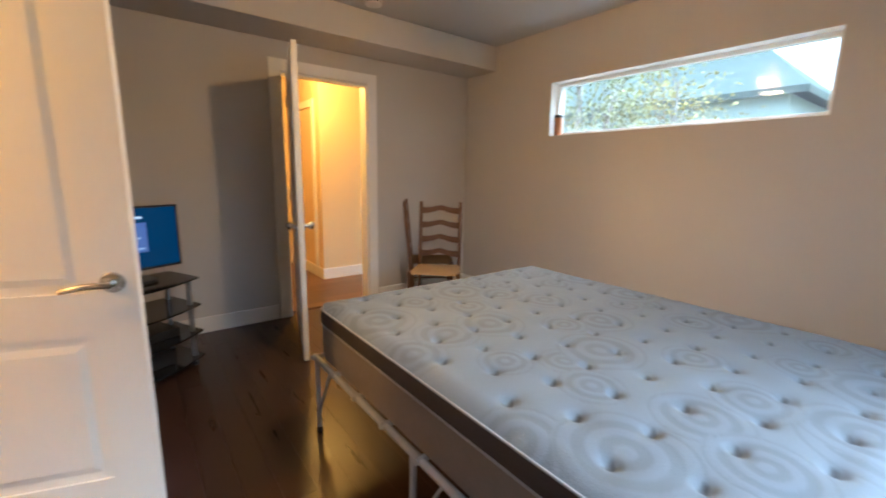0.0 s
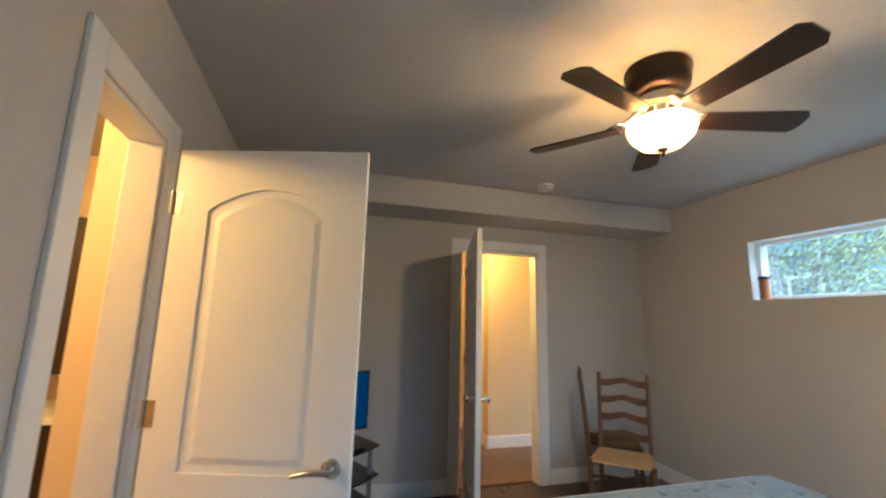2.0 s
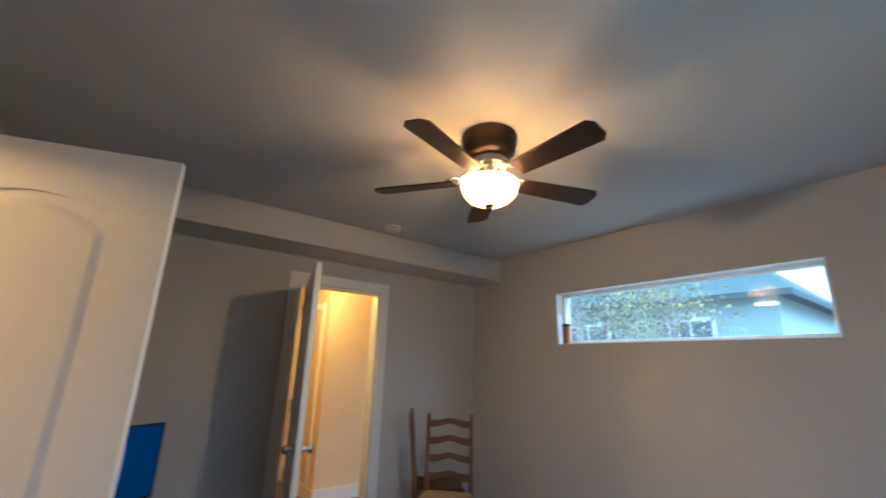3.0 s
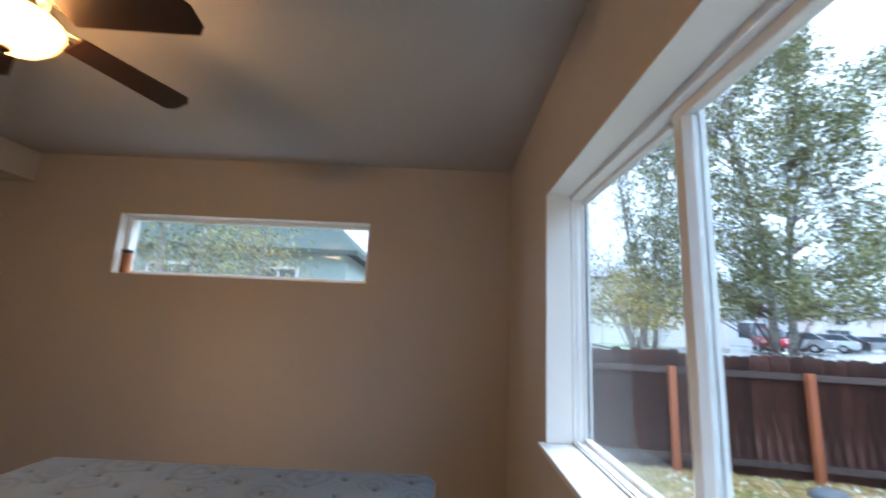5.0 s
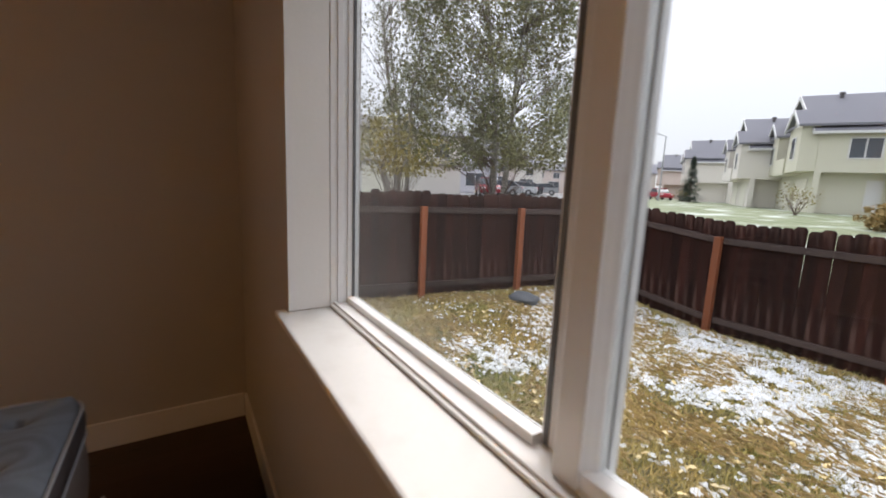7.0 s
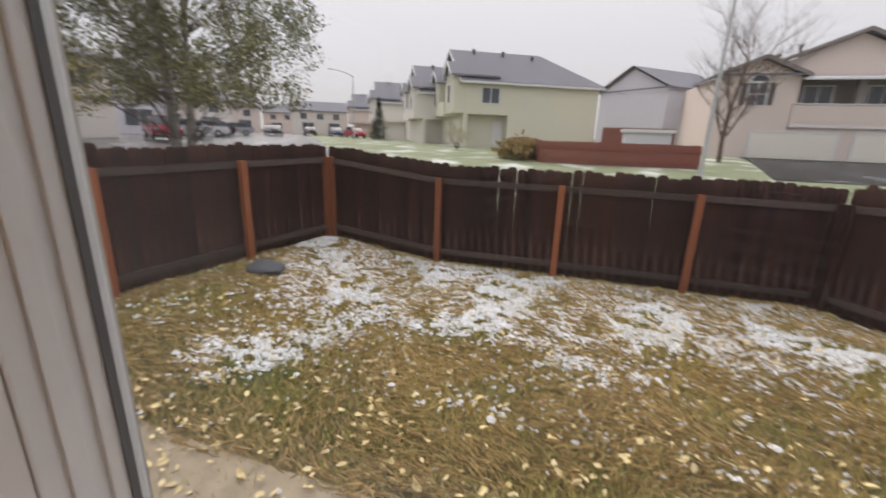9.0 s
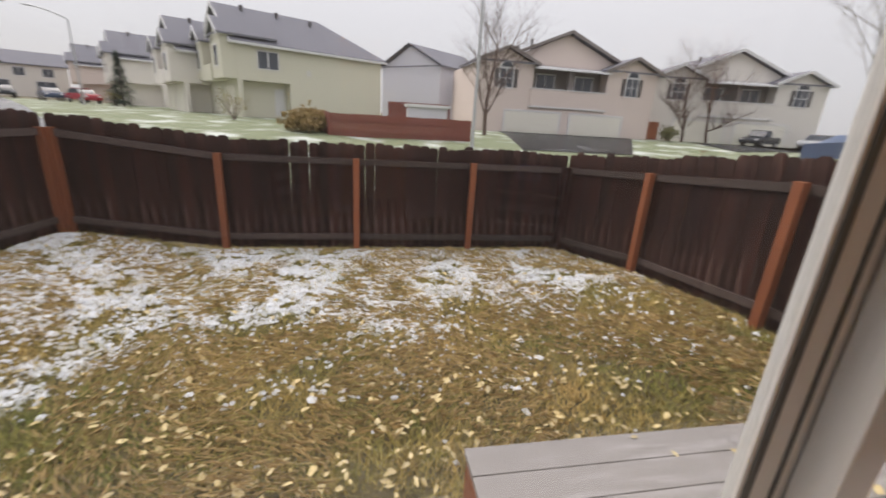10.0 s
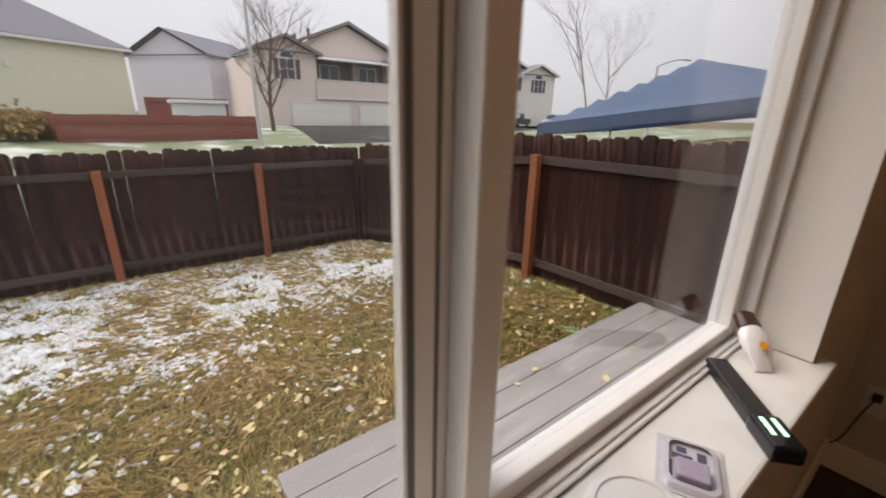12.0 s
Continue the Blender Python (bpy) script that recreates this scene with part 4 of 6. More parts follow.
bot = thing("squeeze_tube", Matrix.Translation((1.365, -1.05, 0.8815)) @ pose(0, 0, 0, 0, 0, 51) @ pose(0, 0, 0, 0, 33, 0) @ Matrix.Diagonal((0.72, 1.15, 0.85, 1)) @ Matrix.Translation((-0.125, 0, 0.002)), "white squeeze tube with brown cap leaning in the window corner", "tube")
bm = bmesh.new()
prof = [(0.0, 0.017, 0.018), (0.012, 0.023, 0.021), (0.045, 0.027, 0.019), (0.08, 0.022, 0.012), (0.11, 0.016, 0.006), (0.125, 0.018, 0.002)]
rings = []
for u, wy, hz in prof:
    rings.append([bm.verts.new((u, wy * math.cos(i * math.tau / 20), 0.0215 * (1 - u * 4) + hz * math.sin(i * math.tau / 20) + 0.0 if u < 0.1 else hz * (1 + math.sin(i * math.tau / 20)))) for i in range(20)])
for p, q in zip(rings, rings[1:]):
    for i in range(20):
        bm.faces.new((p[i], p[(i + 1) % 20], q[(i + 1) % 20], q[i]))
bm.faces.new(rings[0][::-1])
bm.faces.new(rings[-1])
part("tube_body", bm, material("glossy_white_tube", (0.85, 0.85, 0.86), 0.3, second=(0.8, 0.8, 0.81), scale=9, grain=80, bump=0.02), bot, "", True)
CAPB = material("brown_cap", (0.06, 0.025, 0.02), 0.35, scale=12, grain=90, bump=0.03)
bm = bmesh.new()
bm_tube(bm, (-0.045, 0, 0.022), (-0.001, 0, 0.022), 0.018, 0.021, 20)
bm_tube(bm, (-0.052, 0, 0.022), (-0.044, 0, 0.022), 0.012, 0.018, 20)
part("cap", bm, CAPB, bot, "dark brown cap", True)
bm = bmesh.new()
bm_prism(bm, [(0.05, 0.0), (0.062, 0.008), (0.082, 0.003), (0.078, -0.003), (0.062, -0.007)], "z", 0.037, 0.039)
part("flame_print", bm, material("flame_orange", (0.8, 0.32, 0.02), 0.5, scale=20, grain=60, bump=0), bot, "orange flame print")

# wall outlet with a black cord beside the window
out = thing("wall_outlet", pose(XL, -0.91, 0.36, 0, 0, -90), "white duplex wall outlet with a black plug", "outlet")
boxes("plate", WHITEP, out, (-0.036, 0.036, 0.0, 0.006, -0.058, 0.058), bevel=0.003)
boxes("plug", BLACKP, out, (-0.014, 0.014, 0.007, 0.035, 0.012, 0.04), bevel=0.004, label="black plug")
bm = bmesh.new()
bm_sweep(bm, [(0.10 * i / 18, 0.036 + 0.03 * math.sin(i / 18 * 5), 0.025 - 0.36 * i / 18 + 0.02 * math.sin(i / 2)) for i in range(19)], 0.0035, 6)
part("cord", bm, BLACKP, out, "black cord", True)
# bathroom: dark framed mirror over a counter glimpsed through the doorway
pic = thing("bathroom_cabinet", pose(-0.75, 2.9, 0), "dark wooden bathroom cabinet with pale counter", "cabinet")
boxes("base_unit", BLADEW, pic, (-0.6, 0.66, -0.5, -0.001, 0.0, 0.82), bevel=0.004)
boxes("wall_unit", BLADEW, pic, (-0.6, 0.66, -0.3, -0.001, 1.05, 2.0), bevel=0.004)
boxes("counter", TRIM, pic, (-0.62, 0.68, -0.54, -0.001, 0.822, 0.86), bevel=0.004, label="pale counter top")

# ---- the garden and the street ----
def smooth(t):
    t = min(max(t, 0.0), 1.0)
    return t * t * (3 - 2 * t)


def ground_z(x, y):
    """Garden low and level, a rise in its east corner, the street beyond a little higher."""
    z = -0.8 + 0.24 * smooth((x - 4.7) / 2.0)
    z += 0.34 * smooth((y + 7.6) / 4.2) * smooth((0.8 - x) / 1.8)
    out = max(x - 8.2, -3.2 - x, -8.6 - y, y + 1.0 if x > 4.6 else -99, 0.0)
    far = smooth((out - 5) / 22)
    return z * (1 - far) + 0.28 * far


GROUND = material("garden_soil", (0.15, 0.115, 0.05), 0.95, second=(0.08, 0.068, 0.028), scale=1.6, contrast=0.8, grain=45, bump=1.0, stains=(0.22, 0.16, 0.08), stain_scale=1.3, stain_amount=0.5)
LAWN = material("street_lawn", (0.24, 0.27, 0.17), 0.95, second=(0.15, 0.18, 0.09), scale=0.5, contrast=0.8, grain=14, bump=0.8, stains=(0.62, 0.66, 0.62), stain_scale=0.45, stain_amount=0.9)
GRASS = material("dry_grass", (0.62, 0.42, 0.16), 0.9, second=(0.19, 0.23, 0.05), scale=0.9, contrast=0.9, grain=9, bump=0, vary=0.55, islands=True)
SNOW = material("thin_snow", (0.82, 0.84, 0.87), 0.7, second=(0.74, 0.77, 0.80), scale=6, grain=60, bump=0.4)
LEAFY = material("fallen_leaf", (0.68, 0.49, 0.16), 0.7, second=(0.66, 0.58, 0.40), scale=7, grain=40, bump=0.2, vary=0.3, islands=True)
WET = material("wet_asphalt", (0.085, 0.085, 0.09), 0.25, second=(0.05, 0.05, 0.055), scale=0.4, grain=20, bump=0.3, stains=(0.42, 0.43, 0.45), stain_scale=0.3, stain_amount=0.55)
GRAVEL = material("pale_gravel", (0.40, 0.33, 0.24), 0.9, second=(0.27, 0.22, 0.15), scale=9, contrast=0.9, grain=60, bump=1.0)


def sheet(xs, ys, lift=0.0, rough=0.0):
    bm = bmesh.new()
    g = [[bm.verts.new((x, y, ground_z(x, y) + lift + (rough * noise.noise(Vector((x * 1.7, y * 1.7, 0))) if rough else 0))) for x in xs] for y in ys]
    for j in range(len(ys) - 1):
        for i in range(len(xs) - 1):
            bm.faces.new((g[j][i], g[j][i + 1], g[j + 1][i + 1], g[j + 1][i]))
    return bm


fine = [-3.0 + 0.25 * i for i in range(46)]
coarse_x = [-900, -400, -200, -120, -80, -60, -45, -36, -30, -25, -20, -16, -12, -9, -7, -5] + fine + [9.5, 11.5, 14, 17, 20, 24, 28, 33, 40, 50, 65, 85, 130, 220, 400, 900]
coarse_y = [-900, -400, -220, -130, -90, -70, -56, -46, -38, -32, -28, -24, -20, -17, -14, -11.5, -9.5] + [-8.5 + 0.25 * i for i in range(30)] + [0.5, 3, 6, 10, 16, 26, 50, 120, 400, 900]
structure("ground", sheet(coarse_x, coarse_y, 0, 0.03), GROUND, "tan garden soil with thin dry grass reaching to the street", "ground", True)
structure("lawn_street", sheet([-60 + 3 * i for i in range(46)], [-66 + 3 * i for i in range(19)], 0.05), LAWN, "green lawn with thin wet snow beyond the fence", "lawn", True)
# street that runs past the row of houses, and the drive of the facing house
bm = bmesh.new()
a, b = Vector((20, -16)), Vector((62, -72))
d = (b - a).normalized()
n = Vector((-d.y, d.x))
rows = []
for k in range(24):
    p = a + (b - a) * (k / 23 * 1.3 - 0.1)
    rows.append([bm.verts.new((q.x, q.y, ground_z(q.x, q.y) + 0.09)) for q in (p - n * 7, p, p + n * 7, p + n * 22)])
for p, q in zip(rows, rows[1:]):
    for i in range(3):
        bm.faces.new((p[i], p[i + 1], q[i + 1], q[i]))
structure("road", bm, WET, "wet grey street with slush along its edges", "road", True)
bm = bmesh.new()
for corners in (((-22.6, -37.9), (-9.2, -37.9), (-6.4, -24), (-13.5, -24)), ((-46, -37), (-28, -37), (-24, -27), (-42, -27))):
    p, q, r, u = (Vector(c) for c in corners)
    g = []
    for j in range(15):
        a, b = p.lerp(u, j / 14), q.lerp(r, j / 14)
        g.append([bm.verts.new((w.x, w.y, ground_z(w.x, w.y) + 0.085)) for w in (a.lerp(b, i / 6) for i in range(7))])
    for j in range(14):
        for i in range(6):
            bm.faces.new((g[j][i], g[j][i + 1], g[j + 1][i + 1], g[j + 1][i]))
bmesh.ops.solidify(bm, geom=bm.faces[:], thickness=0.06)
structure("pavement_drive", bm, WET, "wet asphalt drive and road in front of the houses", "pavement")
bm = sheet([2.06 + 0.3 * i for i in range(19)], [-2.72, -2.5, -2.3, -2.1, -1.9, -1.7, -1.5, -1.3], 0.016, 0.02)
structure("gravel_strip", bm, GRAVEL, "pale gravel strip along the house wall", "gravel", True)


def stuff(name, verts, faces, mat, label, category):
    me = bpy.data.meshes.new(name)
    me.from_pydata(verts, [], faces)
    me.materials.append(mat)
    return tagged(new(name, me), label, category, kind="stuff")


def inside_yard(x, y):
    left = max(-0.78 - (y + 7.2) / 1.3 * 0.56, -1.30)
    right = 6.72 + (y + 7.42) / 6.0 * 0.95
    return left < x < right and -7.36 < y < -1.5 and not (x < 2.04 and y > -2.55)


def grow_grass(count):
    rnd = random.Random(11)
    verts, faces = [], []
    while len(faces) < count:
        x, y = rnd.uniform(-2.2, 7.6), rnd.uniform(-7.4, -1.5)
        if not inside_yard(x, y):
            continue
        if x > 2.0 and y > -2.75 + 0.22 * noise.noise(Vector((x * 2.3, y * 2.3, 3))) and rnd.random() < 0.9:
            continue
        z = ground_z(x, y)
        tuft = 0.5 + 0.5 * noise.noise(Vector((x * 1.3, y * 1.3, 5)))
        h = rnd.uniform(0.02, 0.06) + 0.07 * tuft * rnd.random()
        a = rnd.uniform(0, math.tau)
        lean = rnd.uniform(0.3, 1.5) * h
        w = rnd.uniform(0.003, 0.007)
        k = len(verts)
        dx, dy = math.cos(a), math.sin(a)
        verts += [(x - dy * w, y + dx * w, z - 0.01), (x + dy * w, y - dx * w, z - 0.01), (x + dx * lean, y + dy * lean, z + h)]
        faces.append((k, k + 1, k + 2))
    stuff("grass", verts, faces, GRASS, "dry yellow green uncut grass in the fenced garden", "grass")


grow_grass(150000)


def lay_straw(count):
    rnd = random.Random(12)
    verts, faces = [], []
    while len(faces) < count:
        x, y = rnd.uniform(-1.4, 7.4), rnd.uniform(-7.3, -1.9)
        if not inside_yard(x, y) or (x > 2.0 and y > -2.65) or noise.noise(Vector((x * 1.1, y * 1.1, 8))) < -0.15 * rnd.random():
            continue
        z = ground_z(x, y) + rnd.uniform(0.025, 0.06)
        a = 2.5 * noise.noise(Vector((x * 0.8, y * 0.8, 1))) + rnd.gauss(0, 0.5)
        ln, w = rnd.uniform(0.05, 0.13), rnd.uniform(0.0015, 0.003)
        dx, dy = math.cos(a), math.sin(a)
        k = len(verts)
        verts += [(x - dy * w, y + dx * w, z), (x + dy * w, y - dx * w, z), (x + dx * ln + dy * w, y + dy * ln - dx * w, z + rnd.uniform(-0.02, 0.03)), (x + dx * ln - dy * w, y + dy * ln + dx * w, z)]
        faces.append((k, k + 1, k + 2, k + 3))
    stuff("straw", verts, faces, material("dead_straw", (0.55, 0.40, 0.19), 0.85, second=(0.34, 0.22, 0.08), scale=1.4, grain=8, bump=0, vary=0.4, islands=True), "dead straw stems lying in the grass", "straw")


lay_straw(22000)


def snow_amount(x, y):
    """Deep along the back fence, with a tongue toward the house on the street side."""
    s = 0.45 + 0.75 * noise.noise(Vector((x * 0.6, y * 0.6, 9))) + 0.65 * smooth((-5.0 - y) / 0.9)
    a, b, p = Vector((5.35, -3.7)), Vector((4.0, -5.1)), Vector((x, y))
    t = min(max((p - a).dot(b - a) / (b - a).length_squared, 0), 1)
    tongue = math.exp(-((p - a.lerp(b, t)).length / 0.55) ** 2)
    s += 0.55 * tongue - 0.5 * smooth((y + 4.9) / 0.7) * (1 - tongue)
    return s - 0.6 * smooth((x - 5.9) / 0.6) * smooth((y + 6.8) / 0.6) - 0.3 * smooth((0.2 - x) / 1.0) * smooth((y + 5.6) / 0.6)


def scatter_snow(count):
    rnd = random.Random(21)
    verts, faces = [], []
    made = 0
    while made < count:
        x, y = rnd.uniform(-1.9, 7.2), rnd.uniform(-7.3, -2.0)
        if not inside_yard(x, y) or rnd.random() > (0.032 if y < -3.6 else 0.003) + smooth((snow_amount(x, y) - 0.35) / 0.7) * smooth((noise.noise(Vector((x * 3.1, y * 4.3, 4))) + 0.8 * noise.noise(Vector((x * 8, y * 8, 2))) + 0.38) / 0.6):
            continue
        made += 1
        r = rnd.uniform(0.010, 0.038) * (1.6 if rnd.random() < 0.12 else 1)
        z = ground_z(x, y) + rnd.uniform(0.022, 0.05)
        k, n2 = len(verts), 7
        ax, st = rnd.uniform(0, math.tau), rnd.uniform(0.45, 1.0)
        for i in range(n2):
            t = i * math.tau / n2
            rr = r * rnd.uniform(0.55, 1.15)
            u, v = rr * math.cos(t), rr * math.sin(t) * st
            verts.append((x + u * math.cos(ax) - v * math.sin(ax), y + u * math.sin(ax) + v * math.cos(ax), z - 0.012 + rnd.uniform(-0.006, 0.006)))
        verts.append((x, y, z + r * 0.28))
        faces += [(k + i, k + (i + 1) % n2, k + n2) for i in range(n2)]
    stuff("snow_patches", verts, faces, SNOW, "thin broken patches of snow on the grass", "snow")


scatter_snow(31000)


def scatter_leaves(count):
    rnd = random.Random(31)
    verts, faces = [], []
    made = 0
    while made < count:
        x, y = rnd.uniform(-1.9, 7.2), rnd.uniform(-7.2, -1.45)
        deck = -1.2 < x < 2.02 and -2.5 < y < -1.4
        if not (inside_yard(x, y) or (deck and rnd.random() < 0.12)):
            continue
        if rnd.random() > (0.35 + 0.65 * smooth((y + 5.0) / 2.5)):
            continue
        made += 1
        z = -0.243 if deck else ground_z(x, y) + rnd.uniform(0.03, 0.06)
        a, s = rnd.uniform(0, math.tau), rnd.uniform(0.016, 0.037)
        tip, roll = rnd.uniform(-0.4, 0.4), rnd.uniform(-0.4, 0.4)
        if deck:
            tip = roll = 0.05
        k = len(verts)
        for u, v, w in ((-1.1, 0, 0), (-0.4, -0.62, 0.12), (0.5, -0.45, 0.1), (1.2, 0, 0.0), (0.5, 0.45, 0.1), (-0.4, 0.62, 0.12)):
            verts.append((x + s * (u * math.cos(a) - v * math.sin(a)), y + s * (u * math.sin(a) + v * math.cos(a)), z + s * (w + u * tip + v * roll)))
        faces += [(k, k + 1, k + 2, k + 3), (k, k + 3, k + 4, k + 5)]
    stuff("fallen_leaves", verts, faces, LEAFY, "yellow birch leaves fallen on the grass", "leaves")


scatter_leaves(1600)

# low deck by the house
deck = tagged(new("deck"), "weathered grey low wooden deck beside the house wall", "deck")
deck.location = (0, 0, -0.8)


def build_deck():
    y0, y1, x0, x1, t = -2.53, -1.30, -1.27, 2.02, 0.55
    n2 = 7
    w = (y1 - y0) / n2
    for i in range(n2):
        boxes("deck_board", DECKW, deck, (x0, x1, y0 + i * w + 0.003, y0 + (i + 1) * w - 0.003, t - 0.032, t), bevel=0.004)
    boxes("fascia", POSTW, deck, (x1 - 0.045, x1 - 0.012, y0 + 0.02, y1, 0.02, t - 0.034), bevel=0.003, label="brown side board")
    boxes("fascia", DECKW, deck, (x0, x1 - 0.05, y0 + 0.012, y0 + 0.045, 0.02, t - 0.034), bevel=0.003)
    for x in (-1.2, 0.2, 1.6):
        boxes("support", RAILW, deck, (x, x + 0.09, y0 + 0.3, y0 + 0.39, 0.0, t - 0.034), bevel=0.003)


build_deck()


def fence_run(pts, label, seed, gaps):
    """Posts at pts; two rails and dog-eared boards behind them. Board tops follow the ground."""
    rnd = random.Random(seed)
    f = tagged(new("wooden_fence"), label, "fence", "garden fences")
    f.location = (pts[0][0], pts[0][1], ground_z(*pts[0]))
    o = Vector(f.location)
    shared = []
    for k in range(6):
        bm = bmesh.new()
        w, h = 0.143, 1.655 + (0.010 * k - 0.025)
        ear = 0.032
        bm_prism(bm, [(0, 0), (w, 0), (w, h - ear), (w - ear, h), (ear, h), (0, h - ear)], "y", -0.009, 0.009)
        shared.append(mesh_of("board", bm, FENCEW))
    for p, q in zip(pts, pts[1:]):
        a, b = Vector((*p, ground_z(*p))), Vector((*q, ground_z(*q)))
        d = b - a
        ln = Vector((d.x, d.y)).length
        ang = math.atan2(d.y, d.x)
        back = Vector((math.sin(ang), -math.cos(ang), 0))
        for hgt in (0.21, 1.40):
            bm = bmesh.new()
            bm_box(bm, 0.0, ln, -0.02, 0.018, -0.044, 0.044, bevel=0.004)
            r = part("rail", bm, RAILW, f)
            r.matrix_basis = Matrix.Translation(a + Vector((0, 0, hgt)) - o) @ Matrix.Rotation(ang, 4, "Z") @ Matrix.Rotation(-math.atan2(d.z, ln), 4, "Y")
        n2 = math.ceil(ln / (0.1425 if gaps < 0.022 or p[0] > 4.5 or q[0] < 0.9 else 0.1475))
        for i in range(n2):
            t = (i + 0.02 + rnd.uniform(-1, 1) * gaps) / n2
            pos = a + d * t + back * (0.034 + 0.004 * (i % 2) + rnd.uniform(0, 0.0015))
            ob = new("board", rnd.choice(shared))
            ob.parent = f
            ob.matrix_basis = Matrix.Translation(pos - o + Vector((0, 0, 0.02 + rnd.uniform(-0.012, 0.012)))) @ Matrix.Rotation(ang, 4, "Z") @ Matrix.Rotation(rnd.uniform(-0.006, 0.006), 4, "Y")
    for p in pts:
        bm = bmesh.new()
        bm_box(bm, -0.046, 0.046, -0.046, 0.046, -0.05, 1.46, bevel=0.005)
        corner = p == (-0.80, -7.36)
        post = part("post", bm, FENCEW if corner else POSTW, f, "dark stained corner post" if corner else "orange brown post")
        d = Vector(pts[-1]) - Vector(pts[0])
        side = Vector((-d.y, d.x, 0)).normalized() * 0.066
        post.matrix_basis = Matrix.Translation(Vector((*p, ground_z(*p))) - o + side) @ Matrix.Rotation(math.atan2(d.y, d.x), 4, "Z")


fence_run([(-0.80, -7.36), (0.82, -7.42), (2.66, -7.42), (4.6, -7.40), (6.72, -7.42)], "dark brown stained board fence with orange posts, back of the garden", 1, 0.024)
fence_run([(6.72, -7.42), (7.02, -5.66), (7.3, -3.9), (7.55, -2.2), (7.7, -1.28)], "dark brown stained board fence with orange posts, toward the street", 2, 0.02)
fence_run([(-1.36, -1.28), (-1.33, -3.92), (-1.34, -5.92), (-0.80, -7.36)], "dark brown stained board fence with orange posts, toward the neighbour", 3, 0.02)

STONE = material("grey_stone", (0.12, 0.13, 0.145), 0.8, second=(0.06, 0.065, 0.075), scale=5, grain=40, bump=0.7)
bm = bmesh.new()
bmesh.ops.create_icosphere(bm, subdivisions=3, radius=0.2)
for v in bm.verts:
    v.co *= 1 + 0.25 * noise.noise(v.co * 7)
    v.co.z *= 0.55
    v.co.x *= 1.35
rock = part("garden_rock", bm, STONE, None, "", True)
rock.location = (6.42, -5.32, ground_z(6.42, -5.32) + 0.06)
tagged(rock, "rounded grey stone lying by the fence post", "rock")

# ---- houses across the street ----
ROOF = material("grey_shingle", (0.22, 0.22, 0.25), 0.9, second=(0.16, 0.16, 0.185), scale=3, grain=12, bump=0.6)
GREEN = material("pale_green_siding", (0.66, 0.64, 0.53), 0.8, second=(0.62, 0.60, 0.49), scale=1, grain=10, bump=0.2, stretch=(1, 1, 8))
TAN = material("tan_siding", (0.72, 0.61, 0.56), 0.8, second=(0.67, 0.565, 0.515), scale=1, grain=10, bump=0.2, stretch=(1, 1, 8))
PALE = material("pale_siding", (0.76, 0.72, 0.67), 0.8, second=(0.71, 0.67, 0.62), scale=1, grain=10, bump=0.2, stretch=(1, 1, 8))
LILAC = material("lilac_grey_siding", (0.64, 0.63, 0.69), 0.8, second=(0.60, 0.59, 0.65), scale=1, grain=10, bump=0.2, stretch=(1, 1, 8))
SLATE = material("green_slate", (0.065, 0.082, 0.072), 0.9, second=(0.05, 0.064, 0.056), scale=3, grain=12, bump=0.5, spec=0.1)
MINT = material("grey_green_siding", (0.30, 0.36, 0.33), 0.8, second=(0.27, 0.325, 0.30), scale=1, grain=10, bump=0.2, stretch=(1, 1, 8))
WTRIM = material("white_house_trim", (0.74, 0.74, 0.75), 0.6, scale=3, grain=30, bump=0.05)
GARAGE = material("garage_door_paint", (0.82, 0.79, 0.70), 0.6, second=(0.78, 0.75, 0.66), scale=2, grain=20, bump=0.1)
DARKW = material("dark_window_glass", (0.05, 0.06, 0.075), 0.08, second=(0.09, 0.10, 0.12), scale=0.8, grain=4, bump=0)
BARGE = material("grey_brown_trim", (0.25, 0.22, 0.21), 0.7, scale=3, grain=30, bump=0.05)
SHUT = material("dark_shutter", (0.10, 0.09, 0.09), 0.7, scale=3, grain=30, bump=0.1)
# recess shade as a dark colour; also on the balcony post and porch band
RECESS = material("balcony_shade", (0.24, 0.21, 0.20), 0.8, scale=2, grain=20, bump=0.1)
REDF = material("red_brown_fence", (0.24, 0.075, 0.055), 0.8, second=(0.19, 0.058, 0.045), scale=1.5, grain=12, bump=0.3, stretch=(6, 6, 1))


